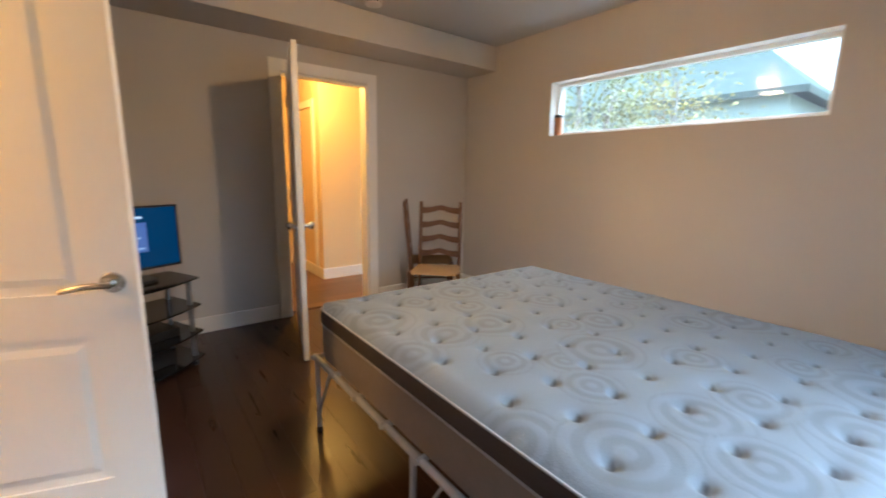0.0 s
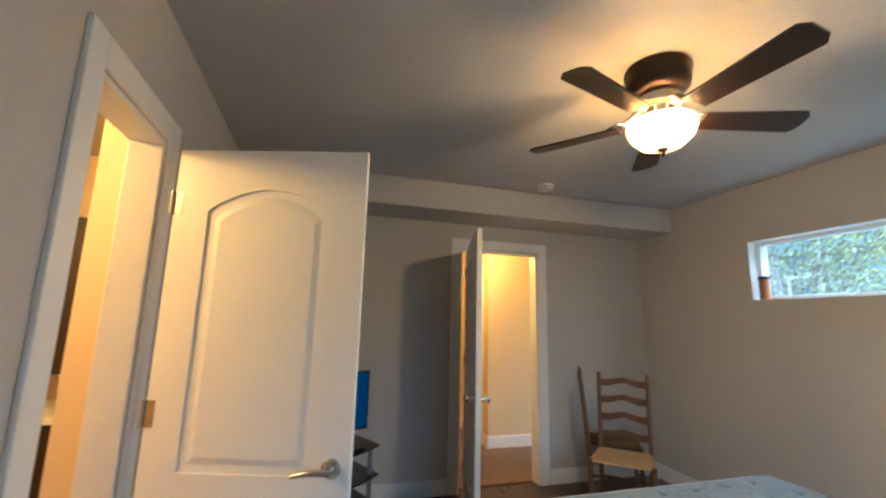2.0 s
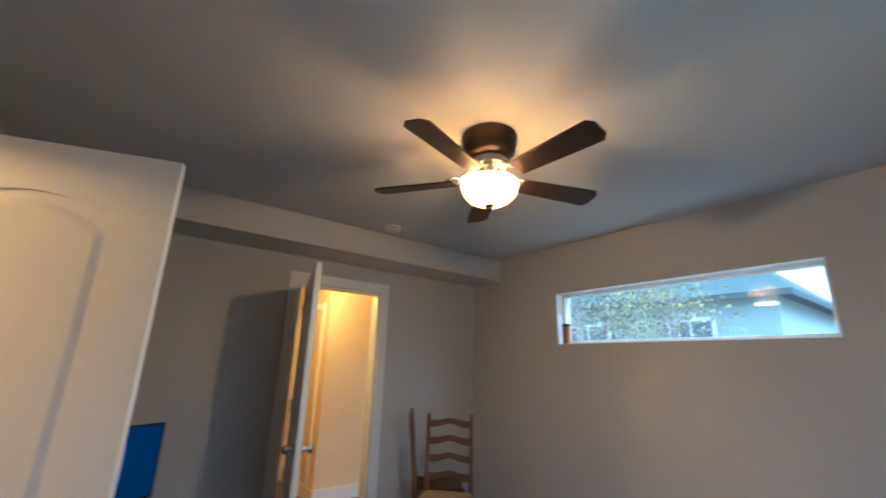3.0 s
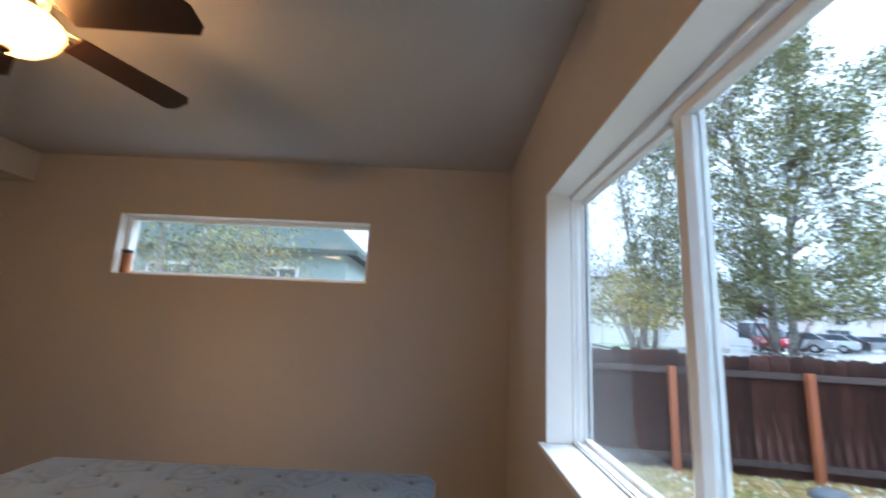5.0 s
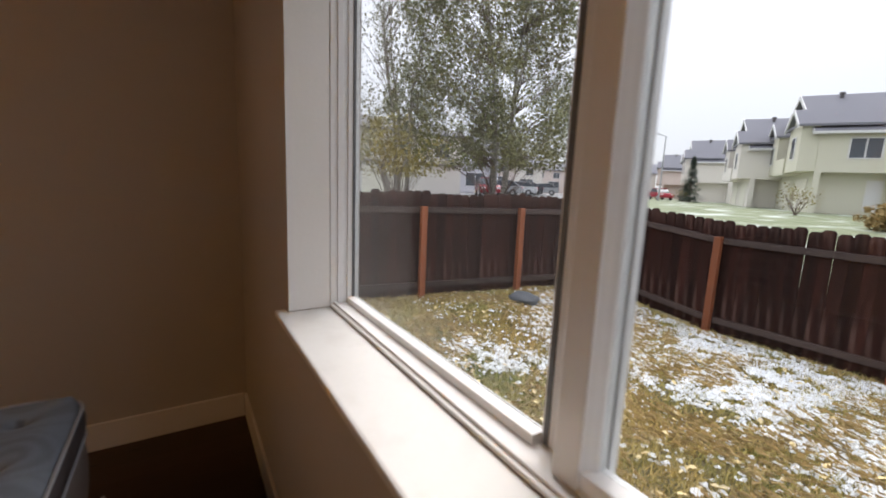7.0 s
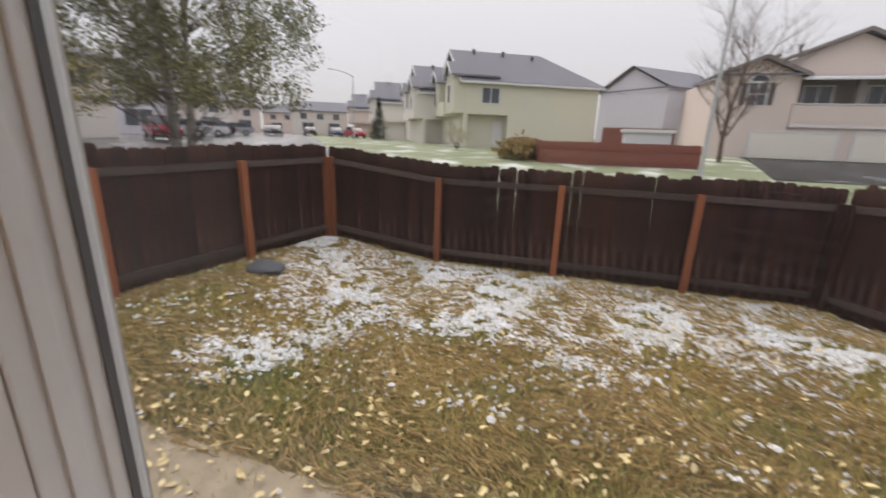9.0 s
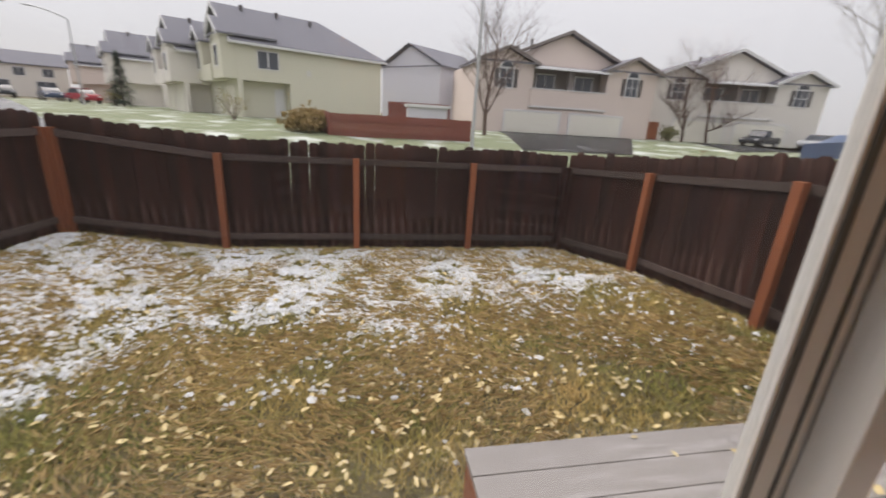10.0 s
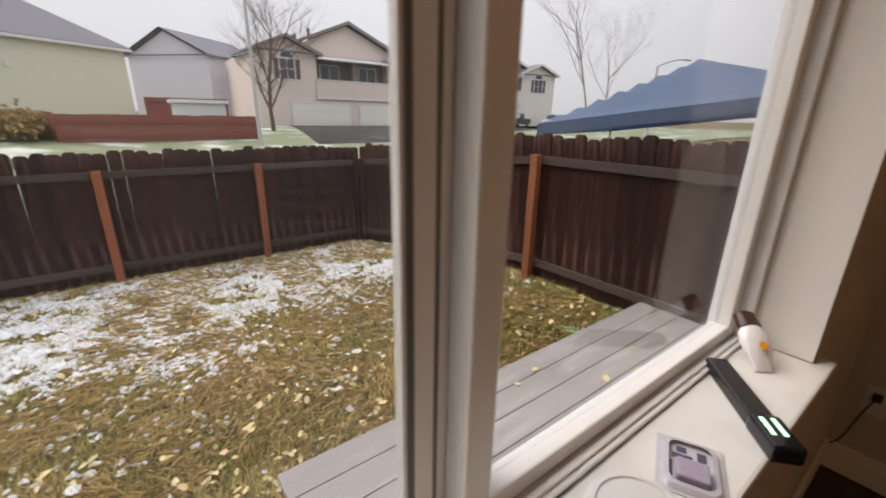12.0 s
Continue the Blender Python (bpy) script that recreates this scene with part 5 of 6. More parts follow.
def gable_roof(bm, x0, x1, y0, y1, z, rise, along, over=0.35, hip0=0.0, hip1=0.0, thick=0.16):
    """A pitched roof over a rectangle; along is the ridge's axis; hips draw the ridge's ends in."""
    x0, x1, y0, y1 = x0 - over, x1 + over, y0 - over, y1 + over
    if along == "x":
        my = (y0 + y1) / 2
        low = [(x0, y0), (x1, y0), (x1, y1), (x0, y1)]
        ridge = [(x0 + hip0, my), (x1 - hip1, my)]
        quads = [(0, 1, 5, 4), (2, 3, 4, 5)] + [(3, 0, 4)] * (hip0 > 0) + [(1, 2, 5)] * (hip1 > 0)
    else:
        mx = (x0 + x1) / 2
        low = [(x0, y0), (x1, y0), (x1, y1), (x0, y1)]
        ridge = [(mx, y0 + hip0), (mx, y1 - hip1)]
        quads = [(1, 2, 5, 4), (3, 0, 4, 5)] + [(0, 1, 4)] * (hip0 > 0) + [(2, 3, 5)] * (hip1 > 0)
    for lift in (0.0, thick):
        vs = [bm.verts.new((x, y, z + lift)) for x, y in low] + [bm.verts.new((x, y, z + rise + lift)) for x, y in ridge]
        for q in quads:
            bm.faces.new([vs[i] for i in q])
        if lift == 0.0:
            first = vs
        else:
            for i in range(4):
                bm.faces.new((first[i], first[(i + 1) % 4], vs[(i + 1) % 4], vs[i]))


def flat_window(parent, x, y, z, w, h, shutters=False, arch=False, panes=2):
    """A framed window in a wall that faces +y; local coordinates of the house."""
    bm = bmesh.new()
    fr = 0.09
    for d in ((x - w / 2 - fr, x - w / 2, y, y + 0.05, z, z + h), (x + w / 2, x + w / 2 + fr, y, y + 0.05, z, z + h), (x - w / 2 - fr, x + w / 2 + fr, y, y + 0.05, z - fr, z), (x - w / 2 - fr, x + w / 2 + fr, y, y + 0.05, z + h, z + h + fr)):
        bm_box(bm, *d)
    win = part("window", bm, WTRIM, parent, "white framed window")
    boxes("pane", DARKW, win, (x - w / 2, x + w / 2, y + 0.004, y + 0.02, z, z + h), bevel=0)
    bm = bmesh.new()
    for i in range(1, panes):
        u = x - w / 2 + w * i / panes
        bm_box(bm, u - 0.03, u + 0.03, y + 0.02, y + 0.04, z, z + h)
    if arch:
        bm_box(bm, x - w / 2, x + w / 2, y + 0.021, y + 0.041, z + h * 0.5 - 0.03, z + h * 0.5 + 0.03)
    part("glazing_bar", bm, WTRIM, win)
    if arch:
        bm = bmesh.new()
        fan = [(x + (w / 2 + 0.05) * math.cos(math.pi * i / 14), z + h + fr + (w / 2) * math.sin(math.pi * i / 14)) for i in range(15)]
        bm_prism(bm, fan, "y", y, y + 0.05)
        top = part("arch_frame", bm, WTRIM, win)
        bm = bmesh.new()
        fan = [(x + (w / 2 - 0.07) * math.cos(math.pi * i / 14), z + h + fr + 0.05 + (w / 2 - 0.13) * math.sin(math.pi * i / 14)) for i in range(15)]
        bm_prism(bm, fan, "y", y + 0.051, y + 0.06)
        part("arch_pane", bm, DARKW, win)
    if shutters:
        for s in (-1, 1):
            boxes("shutter", SHUT, win, (x + s * (w / 2 + 0.12 + 0.18) - 0.18, x + s * (w / 2 + 0.30) + 0.18, y + 0.002, y + 0.05, z, z + h), bevel=0.01, label="dark shutter")


def garage_door(parent, x, y, z, w, h):
    bm = bmesh.new()
    n2 = 4
    for i in range(n2):
        bm_box(bm, x - w / 2, x + w / 2, y, y + 0.05, z + h * i / n2 + 0.012, z + h * (i + 1) / n2 - 0.012, bevel=0.01)
    g = part("garage_door", bm, GARAGE, parent, "pale sectional garage door")
    bm = bmesh.new()
    for d in ((x - w / 2 - 0.15, x - w / 2, y, y + 0.08, z, z + h + 0.15), (x + w / 2, x + w / 2 + 0.15, y, y + 0.08, z, z + h + 0.15), (x - w / 2, x + w / 2, y, y + 0.08, z + h, z + h + 0.15)):
        bm_box(bm, *d)
    part("door_trim", bm, WTRIM, g)


def vents(parent, pts):
    for x, y, z in pts:
        bm = bmesh.new()
        bm_tube(bm, (x, y, z - 0.3), (x, y, z + 0.45), 0.12, seg=8)
        bm_tube(bm, (x, y, z + 0.45), (x, y, z + 0.6), 0.19, 0.16, 8)
        part("roof_vent", bm, SHUT, parent, "dark roof vent")


def duplex(m, siding, label):
    """A two-storey duplex; its front is local y = 0 facing +y, x runs from -9.4 to 9.4 with the peak at 0."""
    h = thing("duplex_house", m, label, "house", "houses across the street")
    bm = bmesh.new()
    bm_box(bm, -8.6, 8.6, -11, -1.4, 0, 6.1)
    bm_box(bm, -8.6, -3.6, -1.4, 0, 0, 6.1)
    bm_box(bm, 3.6, 8.6, -1.4, 0, 0, 6.1)
    bm_box(bm, -3.6, 3.6, -1.4, 0, 0, 3.0)
    bm_prism(bm, [(-6.8, 6.1), (6.8, 6.1), (0, 9.0)], "y", -10.9, -1.5)
    bm_prism(bm, [(3.6, 6.1), (8.6, 6.1), (6.1, 7.2)], "y", -1.5, -0.02)
    bm_prism(bm, [(-8.6, 6.1), (-3.6, 6.1), (-6.1, 7.2)], "y", -1.5, -0.02)
    part("wall", bm, siding, h)
    for x0, x1, y0, y1, z, r in ((-7.0, 7.0, -11, -1.4, 6.05, 3.1), (3.6, 8.6, -6, 0.0, 6.05, 1.25), (-8.6, -3.6, -6, 0.0, 6.05, 1.25)):
        bm = bmesh.new()
        gable_roof(bm, x0, x1, y0, y1, z, r, "y", 0.45)
        part("roof", bm, ROOF, h, "grey shingle roof")
        bm = bmesh.new()
        mx, o = (x0 + x1) / 2, 0.45
        for s in (-1, 1):
            e = x0 - o if s < 0 else x1 + o
            bm_prism(bm, [(e, z - 0.12), (e, z + 0.16), (mx, z + r + 0.18), (mx, z + r - 0.10)], "y", y1 + o, y1 + o + 0.06)
        part("bargeboard", bm, WTRIM if siding is PALE else BARGE, h)
    bm = bmesh.new()
    bm_prism(bm, [(-1.4, 6.15), (0.6, 5.75), (0.6, 5.88), (-1.4, 6.28)], "x", -3.6, 3.6)
    part("porch_roof", bm, WTRIM, h, "snow dusted low roof over the balcony")
    # dark sheet that paints the shade inside the open balcony
    boxes("balcony_recess_shade", RECESS, h, (-3.6, 3.6, -1.39, -1.36, 3.02, 6.05), bevel=0)
    b = boxes("balcony", siding, h, (-3.75, 3.75, 0.02, 0.14, 2.95, 4.15), (-3.75, 3.75, -1.3, 0.13, 2.75, 2.94), bevel=0.02)
    boxes("balcony_cap", WTRIM, b, (-3.8, 3.8, -0.02, 0.2, 4.16, 4.24), (-3.8, 3.8, 0.0, 0.22, 2.6, 2.74), bevel=0.01)
    boxes("balcony_post", RECESS, b, (-0.25, 0.25, -0.3, 0.0, 4.25, 5.95), bevel=0.01)
    for x in (-1.9, 1.9):
        flat_window(h, x, -1.355, 3.4, 1.7, 2.1)
    for x in (-6.1, 6.1):
        flat_window(h, x, 0.002, 4.1, 1.15, 1.5, True, True)
    for x in (-3.0, 3.3):
        garage_door(h, x, 0.002, 0.02, 5.2, 2.15)
    vents(h, [(2.6, -4, 8.2), (3.6, -5, 7.7), (4.6, -3, 7.2)])
    return h


duplex(pose(-15.6, -38, 0.0, 0, 0, 0), TAN, "tan two-storey duplex house with balcony and garages")
duplex(pose(-34.6, -39.2, 0.28, 0, 0, -13), PALE, "pale cream two-storey duplex house with balcony and garages")


def row_house(m, siding, label, full):
    """A town house: its side wall is local y = 0 (facing +y), x from -5.5 to 5.5; the garages face +x."""
    h = thing("town_house", m, label, "house", "row of town houses")
    bm = bmesh.new()
    bm_box(bm, -7.2, 5.4, -10, -1.0, -0.5, 5.15)
    bm_box(bm, -7.2, 1.4, -1.0, 0, -0.5, 5.15)
    bm_box(bm, 1.4, 5.4, -1.0, 0, 2.55, 5.15)
    bm_box(bm, 5.05, 5.4, -1.0, 0, -0.5, 2.55)
    bm_box(bm, 5.4, 6.4, -3.2, -0.05, 2.6, 5.6)
    bm_box(bm, 5.4, 6.4, -9.95, -6.8, 2.6, 5.6)
    bm_prism(bm, [(-5.0 - 4.5, 5.15), (-0.5, 5.15), (-5.0, 7.95)], "x", 5.2, 5.45)
    for y in (-1.6, -8.4):
        bm_prism(bm, [(y - 1.55, 5.6), (y + 1.55, 5.6), (y, 6.7)], "x", 5.4, 6.35)
    part("wall", bm, siding, h)
    bm = bmesh.new()
    gable_roof(bm, -7.2, 5.4, -10, 0, 5.1, 3.2, "x", 0.4, 4.4, 0.0)
    roof = part("roof", bm, ROOF, h, "grey shingle roof")
    for y in (-1.6, -8.4):
        bm = bmesh.new()
        gable_roof(bm, 2.6, 6.4, y - 1.6, y + 1.6, 5.55, 1.2, "x", 0.25)
        part("bay_roof", bm, ROOF, roof)
        bm = bmesh.new()
        for s in (-1, 1):
            e = y + s * 1.85
            bm_prism(bm, [(e, 5.45), (e, 5.7), (y, 6.95), (y, 6.7)], "x", 6.66, 6.72)
        part("bargeboard", bm, WTRIM, roof)
    boxes("gutter", WTRIM, h, (-7.6, 5.8, 0.36, 0.44, 5.02, 5.20), bevel=0.01, label="white eaves gutter")
    bm = bmesh.new()
    for s in (-1, 1):
        e = -5.0 + s * 5.4
        bm_prism(bm, [(e, 5.0), (e, 5.28), (-5.0, 8.5), (-5.0, 8.22)], "x", 5.82, 5.88)
    part("bargeboard", bm, WTRIM, h)
    boxes("balcony", siding, h, (5.4, 6.5, -6.7, -3.3, 2.45, 2.62), (6.35, 6.5, -6.7, -3.3, 2.62, 3.7), bevel=0.01)
    # flat dark sheet in place of the shade behind the balcony
    boxes("balcony_recess_shade", RECESS, h, (5.405, 5.42, -6.7, -3.3, 2.7, 5.1), bevel=0)
    for y in (-2.6, -7.2):
        bm = bmesh.new()
        for i in range(4):
            bm_box(bm, 5.405, 5.45, y - 1.4, y + 1.4, 0.03 + 0.53 * i, 0.03 + 0.53 * (i + 1) - 0.02, bevel=0.008)
        part("garage_door", bm, GARAGE, h, "pale garage door")
    for y in (-1.6, -8.4):
        bm = bmesh.new()
        bm_box(bm, 6.401, 6.45, y - 0.55, y + 0.55, 3.4, 5.0)
        w = part("window", bm, WTRIM, h, "white framed window")
        boxes("pane", DARKW, w, (6.451, 6.46, y - 0.45, y + 0.45, 3.5, 4.9), bevel=0)
    if full:
        boxes("recess_door", WTRIM, h, (1.55, 2.4, -0.995, -0.96, 0.02, 2.1), bevel=0.01, label="white side door")
        bm = bmesh.new()
        for d in ((2.2, 3.9, 0.002, 0.05, 3.42, 3.5), (2.2, 3.9, 0.002, 0.05, 4.72, 4.8), (2.2, 2.29, 0.002, 0.05, 3.5, 4.72), (3.81, 3.9, 0.002, 0.05, 3.5, 4.72), (3.01, 3.09, 0.002, 0.05, 3.5, 4.72)):
            bm_box(bm, *d)
        w = part("window", bm, WTRIM, h, "white framed window")
        boxes("pane", DARKW, w, (2.29, 3.01, 0.003, 0.02, 3.5, 4.72), (3.09, 3.81, 0.003, 0.02, 3.5, 4.72), bevel=0)
        boxes("meter_box", WTRIM, h, (-0.35, -0.05, 0.001, 0.1, 3.3, 3.7), bevel=0.02, label="white meter box")
    vents(h, [(3.6, -4.4, 7.9), (0.8, -4.2, 7.8), (-2.0, -3.8, 7.5)])
    return h


row_house(pose(7.46, -39.56, 0.55, 0, 0, 28.9), GREEN, "pale green two-storey town house with grey roof", True)
row_house(pose(13.8, -46.4, 0.28, 0, 0, 30), PALE, "pale pink-grey town house with garages and balcony", False)
row_house(pose(25.8, -60.4, 0.28, 0, 0, 30), PALE, "pale town house further down the row", False)
row_house(pose(41.0, -80, 0.28, 0, 0, 30), TAN, "distant tan town house at the end of the row", False)


def plain_house(m, w, d, eave, rise, siding, label, wins, along="x", hip=0.0, roof=ROOF):
    h = thing("house", m, label, "house", "distant houses")
    bm = bmesh.new()
    bm_box(bm, -w / 2, w / 2, -d, 0, 0, eave)
    if along == "y":
        bm_prism(bm, [(-w / 2, eave), (w / 2, eave), (0, eave + rise * 0.93)], "y", -d + 0.05, -0.02)
    elif not hip:
        bm_prism(bm, [(-d, eave), (0, eave), (-d / 2, eave + rise * 0.93)], "x", -w / 2 + 0.03, w / 2 - 0.03)
    part("wall", bm, siding, h)
    bm = bmesh.new()
    gable_roof(bm, -w / 2, w / 2, -d, 0, eave - 0.05, rise, along, 0.4, hip, hip)
    part("roof", bm, roof, h, "grey shingle roof")
    for x, z, ww, hh in wins:
        flat_window(h, x, 0.002, z, ww, hh)
    return h


plain_house(pose(-9.0, -52, 0.28, 0, 0, 42), 9.5, 9, 6.2, 2.4, LILAC, "lilac grey house behind the others", [(-1.8, 3.8, 1.0, 1.2), (1.8, 3.8, 1.0, 1.2)], "x")
wb = plain_house(pose(34.0, -17.5, 0.28, 0, 0, 90), 11, 9, 5.2, 1.6, PALE, "white house with garage behind the birches", [(-3.4, 3.3, 1.4, 1.1), (0.5, 3.3, 1.4, 1.1)], "x")
garage_door(wb, 2.2, 0.002, 0.02, 4.2, 2.2)
boxes("porch_band", RECESS, wb, (-5.4, 5.4, 0.003, 0.3, 2.55, 2.75), bevel=0.01)
rnd = random.Random(8)
for i, (x, y, s, a) in enumerate(((54, -40, TAN, 60), (62, -54, PALE, 55), (70, -70, TAN, 50), (58, -84, PALE, 35), (76, -96, TAN, 30), (46, -30, LILAC, 65), (92, -80, PALE, 45))):
    plain_house(pose(x, y, 0.28, 0, 0, a), 12, 9, 5.0, 2.2, s, "pale distant house with grey roof along the street", [(-3.5, 3.3, 1.3, 1.2), (0, 3.3, 1.3, 1.2), (3.5, 3.3, 1.3, 1.2), (-3, 0.9, 2.4, 1.6), (2.6, 0.9, 2.4, 1.6)])
# neighbour seen through the strip window
plain_house(pose(13.7, 8.6, -0.4, 0, 0, 90), 12, 7.6, 3.72, 2.0, MINT, "pale grey green neighbour house with hipped slate roof", [(-3.9, 2.0, 1.1, 1.2), (-0.6, 2.0, 1.5, 1.2), (3.2, 2.0, 1.6, 1.2)], hip=2.1, roof=SLATE)


def board_screen(name, a, b, z0, z1, mat, label, w=0.16):
    """A far board fence: joined boards with gaps, two rails."""
    f = tagged(new(name), label, "fence")
    f.location = (*a, z0)
    d = Vector(b) - Vector(a)
    f.rotation_euler = (0, 0, math.atan2(d.y, d.x))
    n2 = int(d.length / w)
    rnd = random.Random(5)
    sh = []
    for k in range(3):
        bm = bmesh.new()
        bm_box(bm, 0, w - 0.008, -0.012, 0.012, 0, z1 - z0 - 0.015 * k)
        sh.append(mesh_of("board", bm, mat))
    for i in range(n2):
        ob = new("board", rnd.choice(sh))
        ob.parent = f
        ob.location = (i * w, 0, 0)
    boxes("rail", mat, f, (0, d.length, -0.06, -0.013, 0.3, 0.4), bevel=0)
    boxes("rail", mat, f, (0, d.length, -0.06, -0.013, z1 - z0 - 0.4, z1 - z0 - 0.3), bevel=0)


board_screen("red_fence", (4.6, -26), (-3.9, -26.6), ground_z(0, -26), 1.18, REDF, "red brown board fence round a neighbour's yard")
board_screen("red_fence", (4.6, -26), (7.0, -36.5), ground_z(4.6, -26), 1.25, REDF, "red brown board fence running back to the green house")
board_screen("red_fence", (0.5, -42), (-5.5, -42), 0.25, 2.4, REDF, "red brown board fence beside the shed")
board_screen("brown_fence", (-24.6, -39.3), (-27.0, -40.2), 0.2, 2.1, POSTW, "brown board fence between the two houses")
shed = thing("garden_shed", pose(-2.5, -36, 0.2), "small grey garden shed with flat metal roof", "shed")
boxes("wall", LILAC, shed, (-1.6, 1.6, -2.2, 0, 0, 1.7), bevel=0.02)
boxes("roof", WTRIM, shed, (-1.8, 1.8, -2.4, 0.2, 1.71, 1.95), bevel=0.03, label="pale metal roof")


# ---- trees ----
BARK = material("birch_bark", (0.42, 0.39, 0.35), 0.85, second=(0.10, 0.09, 0.08), scale=4, contrast=0.9, grain=25, bump=0.5, stretch=(1, 1, 3))
TWIG = material("bare_twig", (0.13, 0.085, 0.07), 0.85, scale=4, grain=25, bump=0.3)
LEAFG = material("birch_leaf", (0.135, 0.155, 0.065), 0.7, second=(0.20, 0.18, 0.065), scale=0.5, contrast=0.9, grain=3, bump=0, vary=0.4, islands=True)
LEAFO = material("yellow_leaf", (0.36, 0.27, 0.06), 0.7, second=(0.20, 0.20, 0.06), scale=0.5, contrast=0.9, grain=3, bump=0, vary=0.3, islands=True)
BROWNL = material("brown_leaf", (0.42, 0.28, 0.13), 0.8, second=(0.30, 0.23, 0.09), scale=0.8, contrast=0.9, grain=4, bump=0, vary=0.3, islands=True)
NEEDLE = material("spruce_needle", (0.03, 0.05, 0.035), 0.8, second=(0.045, 0.07, 0.045), scale=3, grain=12, bump=0, vary=0.3, islands=True)


def branches(bm, rnd, p, d, length, r, depth, tips, up=0.15, spread=0.75, kids=3, first=1):
    segs = 4
    for i in range(segs):
        d = (d + Vector((rnd.uniform(-1, 1), rnd.uniform(-1, 1), rnd.uniform(-0.4, 1) * 1.0)) * 0.13 + Vector((0, 0, up * 0.2))).normalized()
        q = p + d * length / segs
        r2 = r * 0.84
        bm_tube(bm, p, q, r, r2, 6 if r < 0.06 else 9, False)
        p, r = q, r2
        if depth > 0 and i >= first:
            for _ in range(kids - 1 if i < segs - 1 else kids):
                side = Vector((rnd.uniform(-1, 1), rnd.uniform(-1, 1), rnd.uniform(-0.2, 0.7))).normalized()
                branches(bm, rnd, p, (d * (1 - spread) + side * spread).normalized(), length * rnd.uniform(0.45, 0.65), r * 0.55, depth - 1, tips, up, spread, kids, first)
    tips.append(p.copy())


def leaf_cloud(rnd, tips, per, reach, size, droop=0.3, clump=24):
    """Leaves in small drooping clumps round the twig ends, with gaps between the clumps."""
    verts, faces = [], []
    for t in tips:
        left = per
        while left > 0:
            c0 = t + Vector((rnd.gauss(0, reach), rnd.gauss(0, reach), rnd.gauss(-droop * reach, reach * 0.8)))
            k2 = min(left, rnd.randint(clump // 2, clump + clump // 2))
            left -= k2
            sx = reach * rnd.uniform(0.16, 0.3)
            for _ in range(k2):
                c = c0 + Vector((rnd.gauss(0, sx), rnd.gauss(0, sx), rnd.gauss(-sx * 0.5, sx * 1.3)))
                a = Vector((rnd.uniform(-1, 1), rnd.uniform(-1, 1), rnd.uniform(-1.4, 0.6))).normalized()
                b = a.cross(Vector((rnd.uniform(-1, 1), rnd.uniform(-1, 1), rnd.uniform(-1, 1)))).normalized()
                s = size * rnd.uniform(0.6, 1.3)
                k = len(verts)
                verts += [c - a * s, c + b * s * 0.6, c + a * s, c - b * s * 0.6]
                faces.append((k, k + 1, k + 2, k + 3))
    return verts, faces


def tree(name, place, trunks, seed, label, leaf=None, per=0, reach=0.4, size=0.09, bark=BARK, height=9.0, depth=2, kids=3, spread=0.75, thick=0.14, first=1, droop=0.3):
    rnd = random.Random(seed)
    t = thing(name, pose(*place), label, "tree")
    tips = []
    for k in range(trunks):
        bm = bmesh.new()
        a = rnd.uniform(0, math.tau)
        lean = 0.13 if trunks > 1 else 0.04
        branches(bm, rnd, Vector((0.25 * math.cos(a) * (trunks > 1), 0.25 * math.sin(a) * (trunks > 1), -0.2)), Vector((lean * math.cos(a), lean * math.sin(a), 1)), height * rnd.uniform(0.75, 0.95), thick, depth, tips, 0.25, spread, kids, first)
        part("trunk", bm, bark, t, "pale trunk with branches" if bark is BARK else "", True)
    if leaf is not None:
        v, f = leaf_cloud(rnd, tips, per, reach, size, droop)
        me = bpy.data.meshes.new("crown")
        me.from_pydata(v, [], f)
        me.materials.append(leaf)
        ob = new("crown", me)
        ob.parent = t
        ob["label"] = "loose leafy crown"
    return t


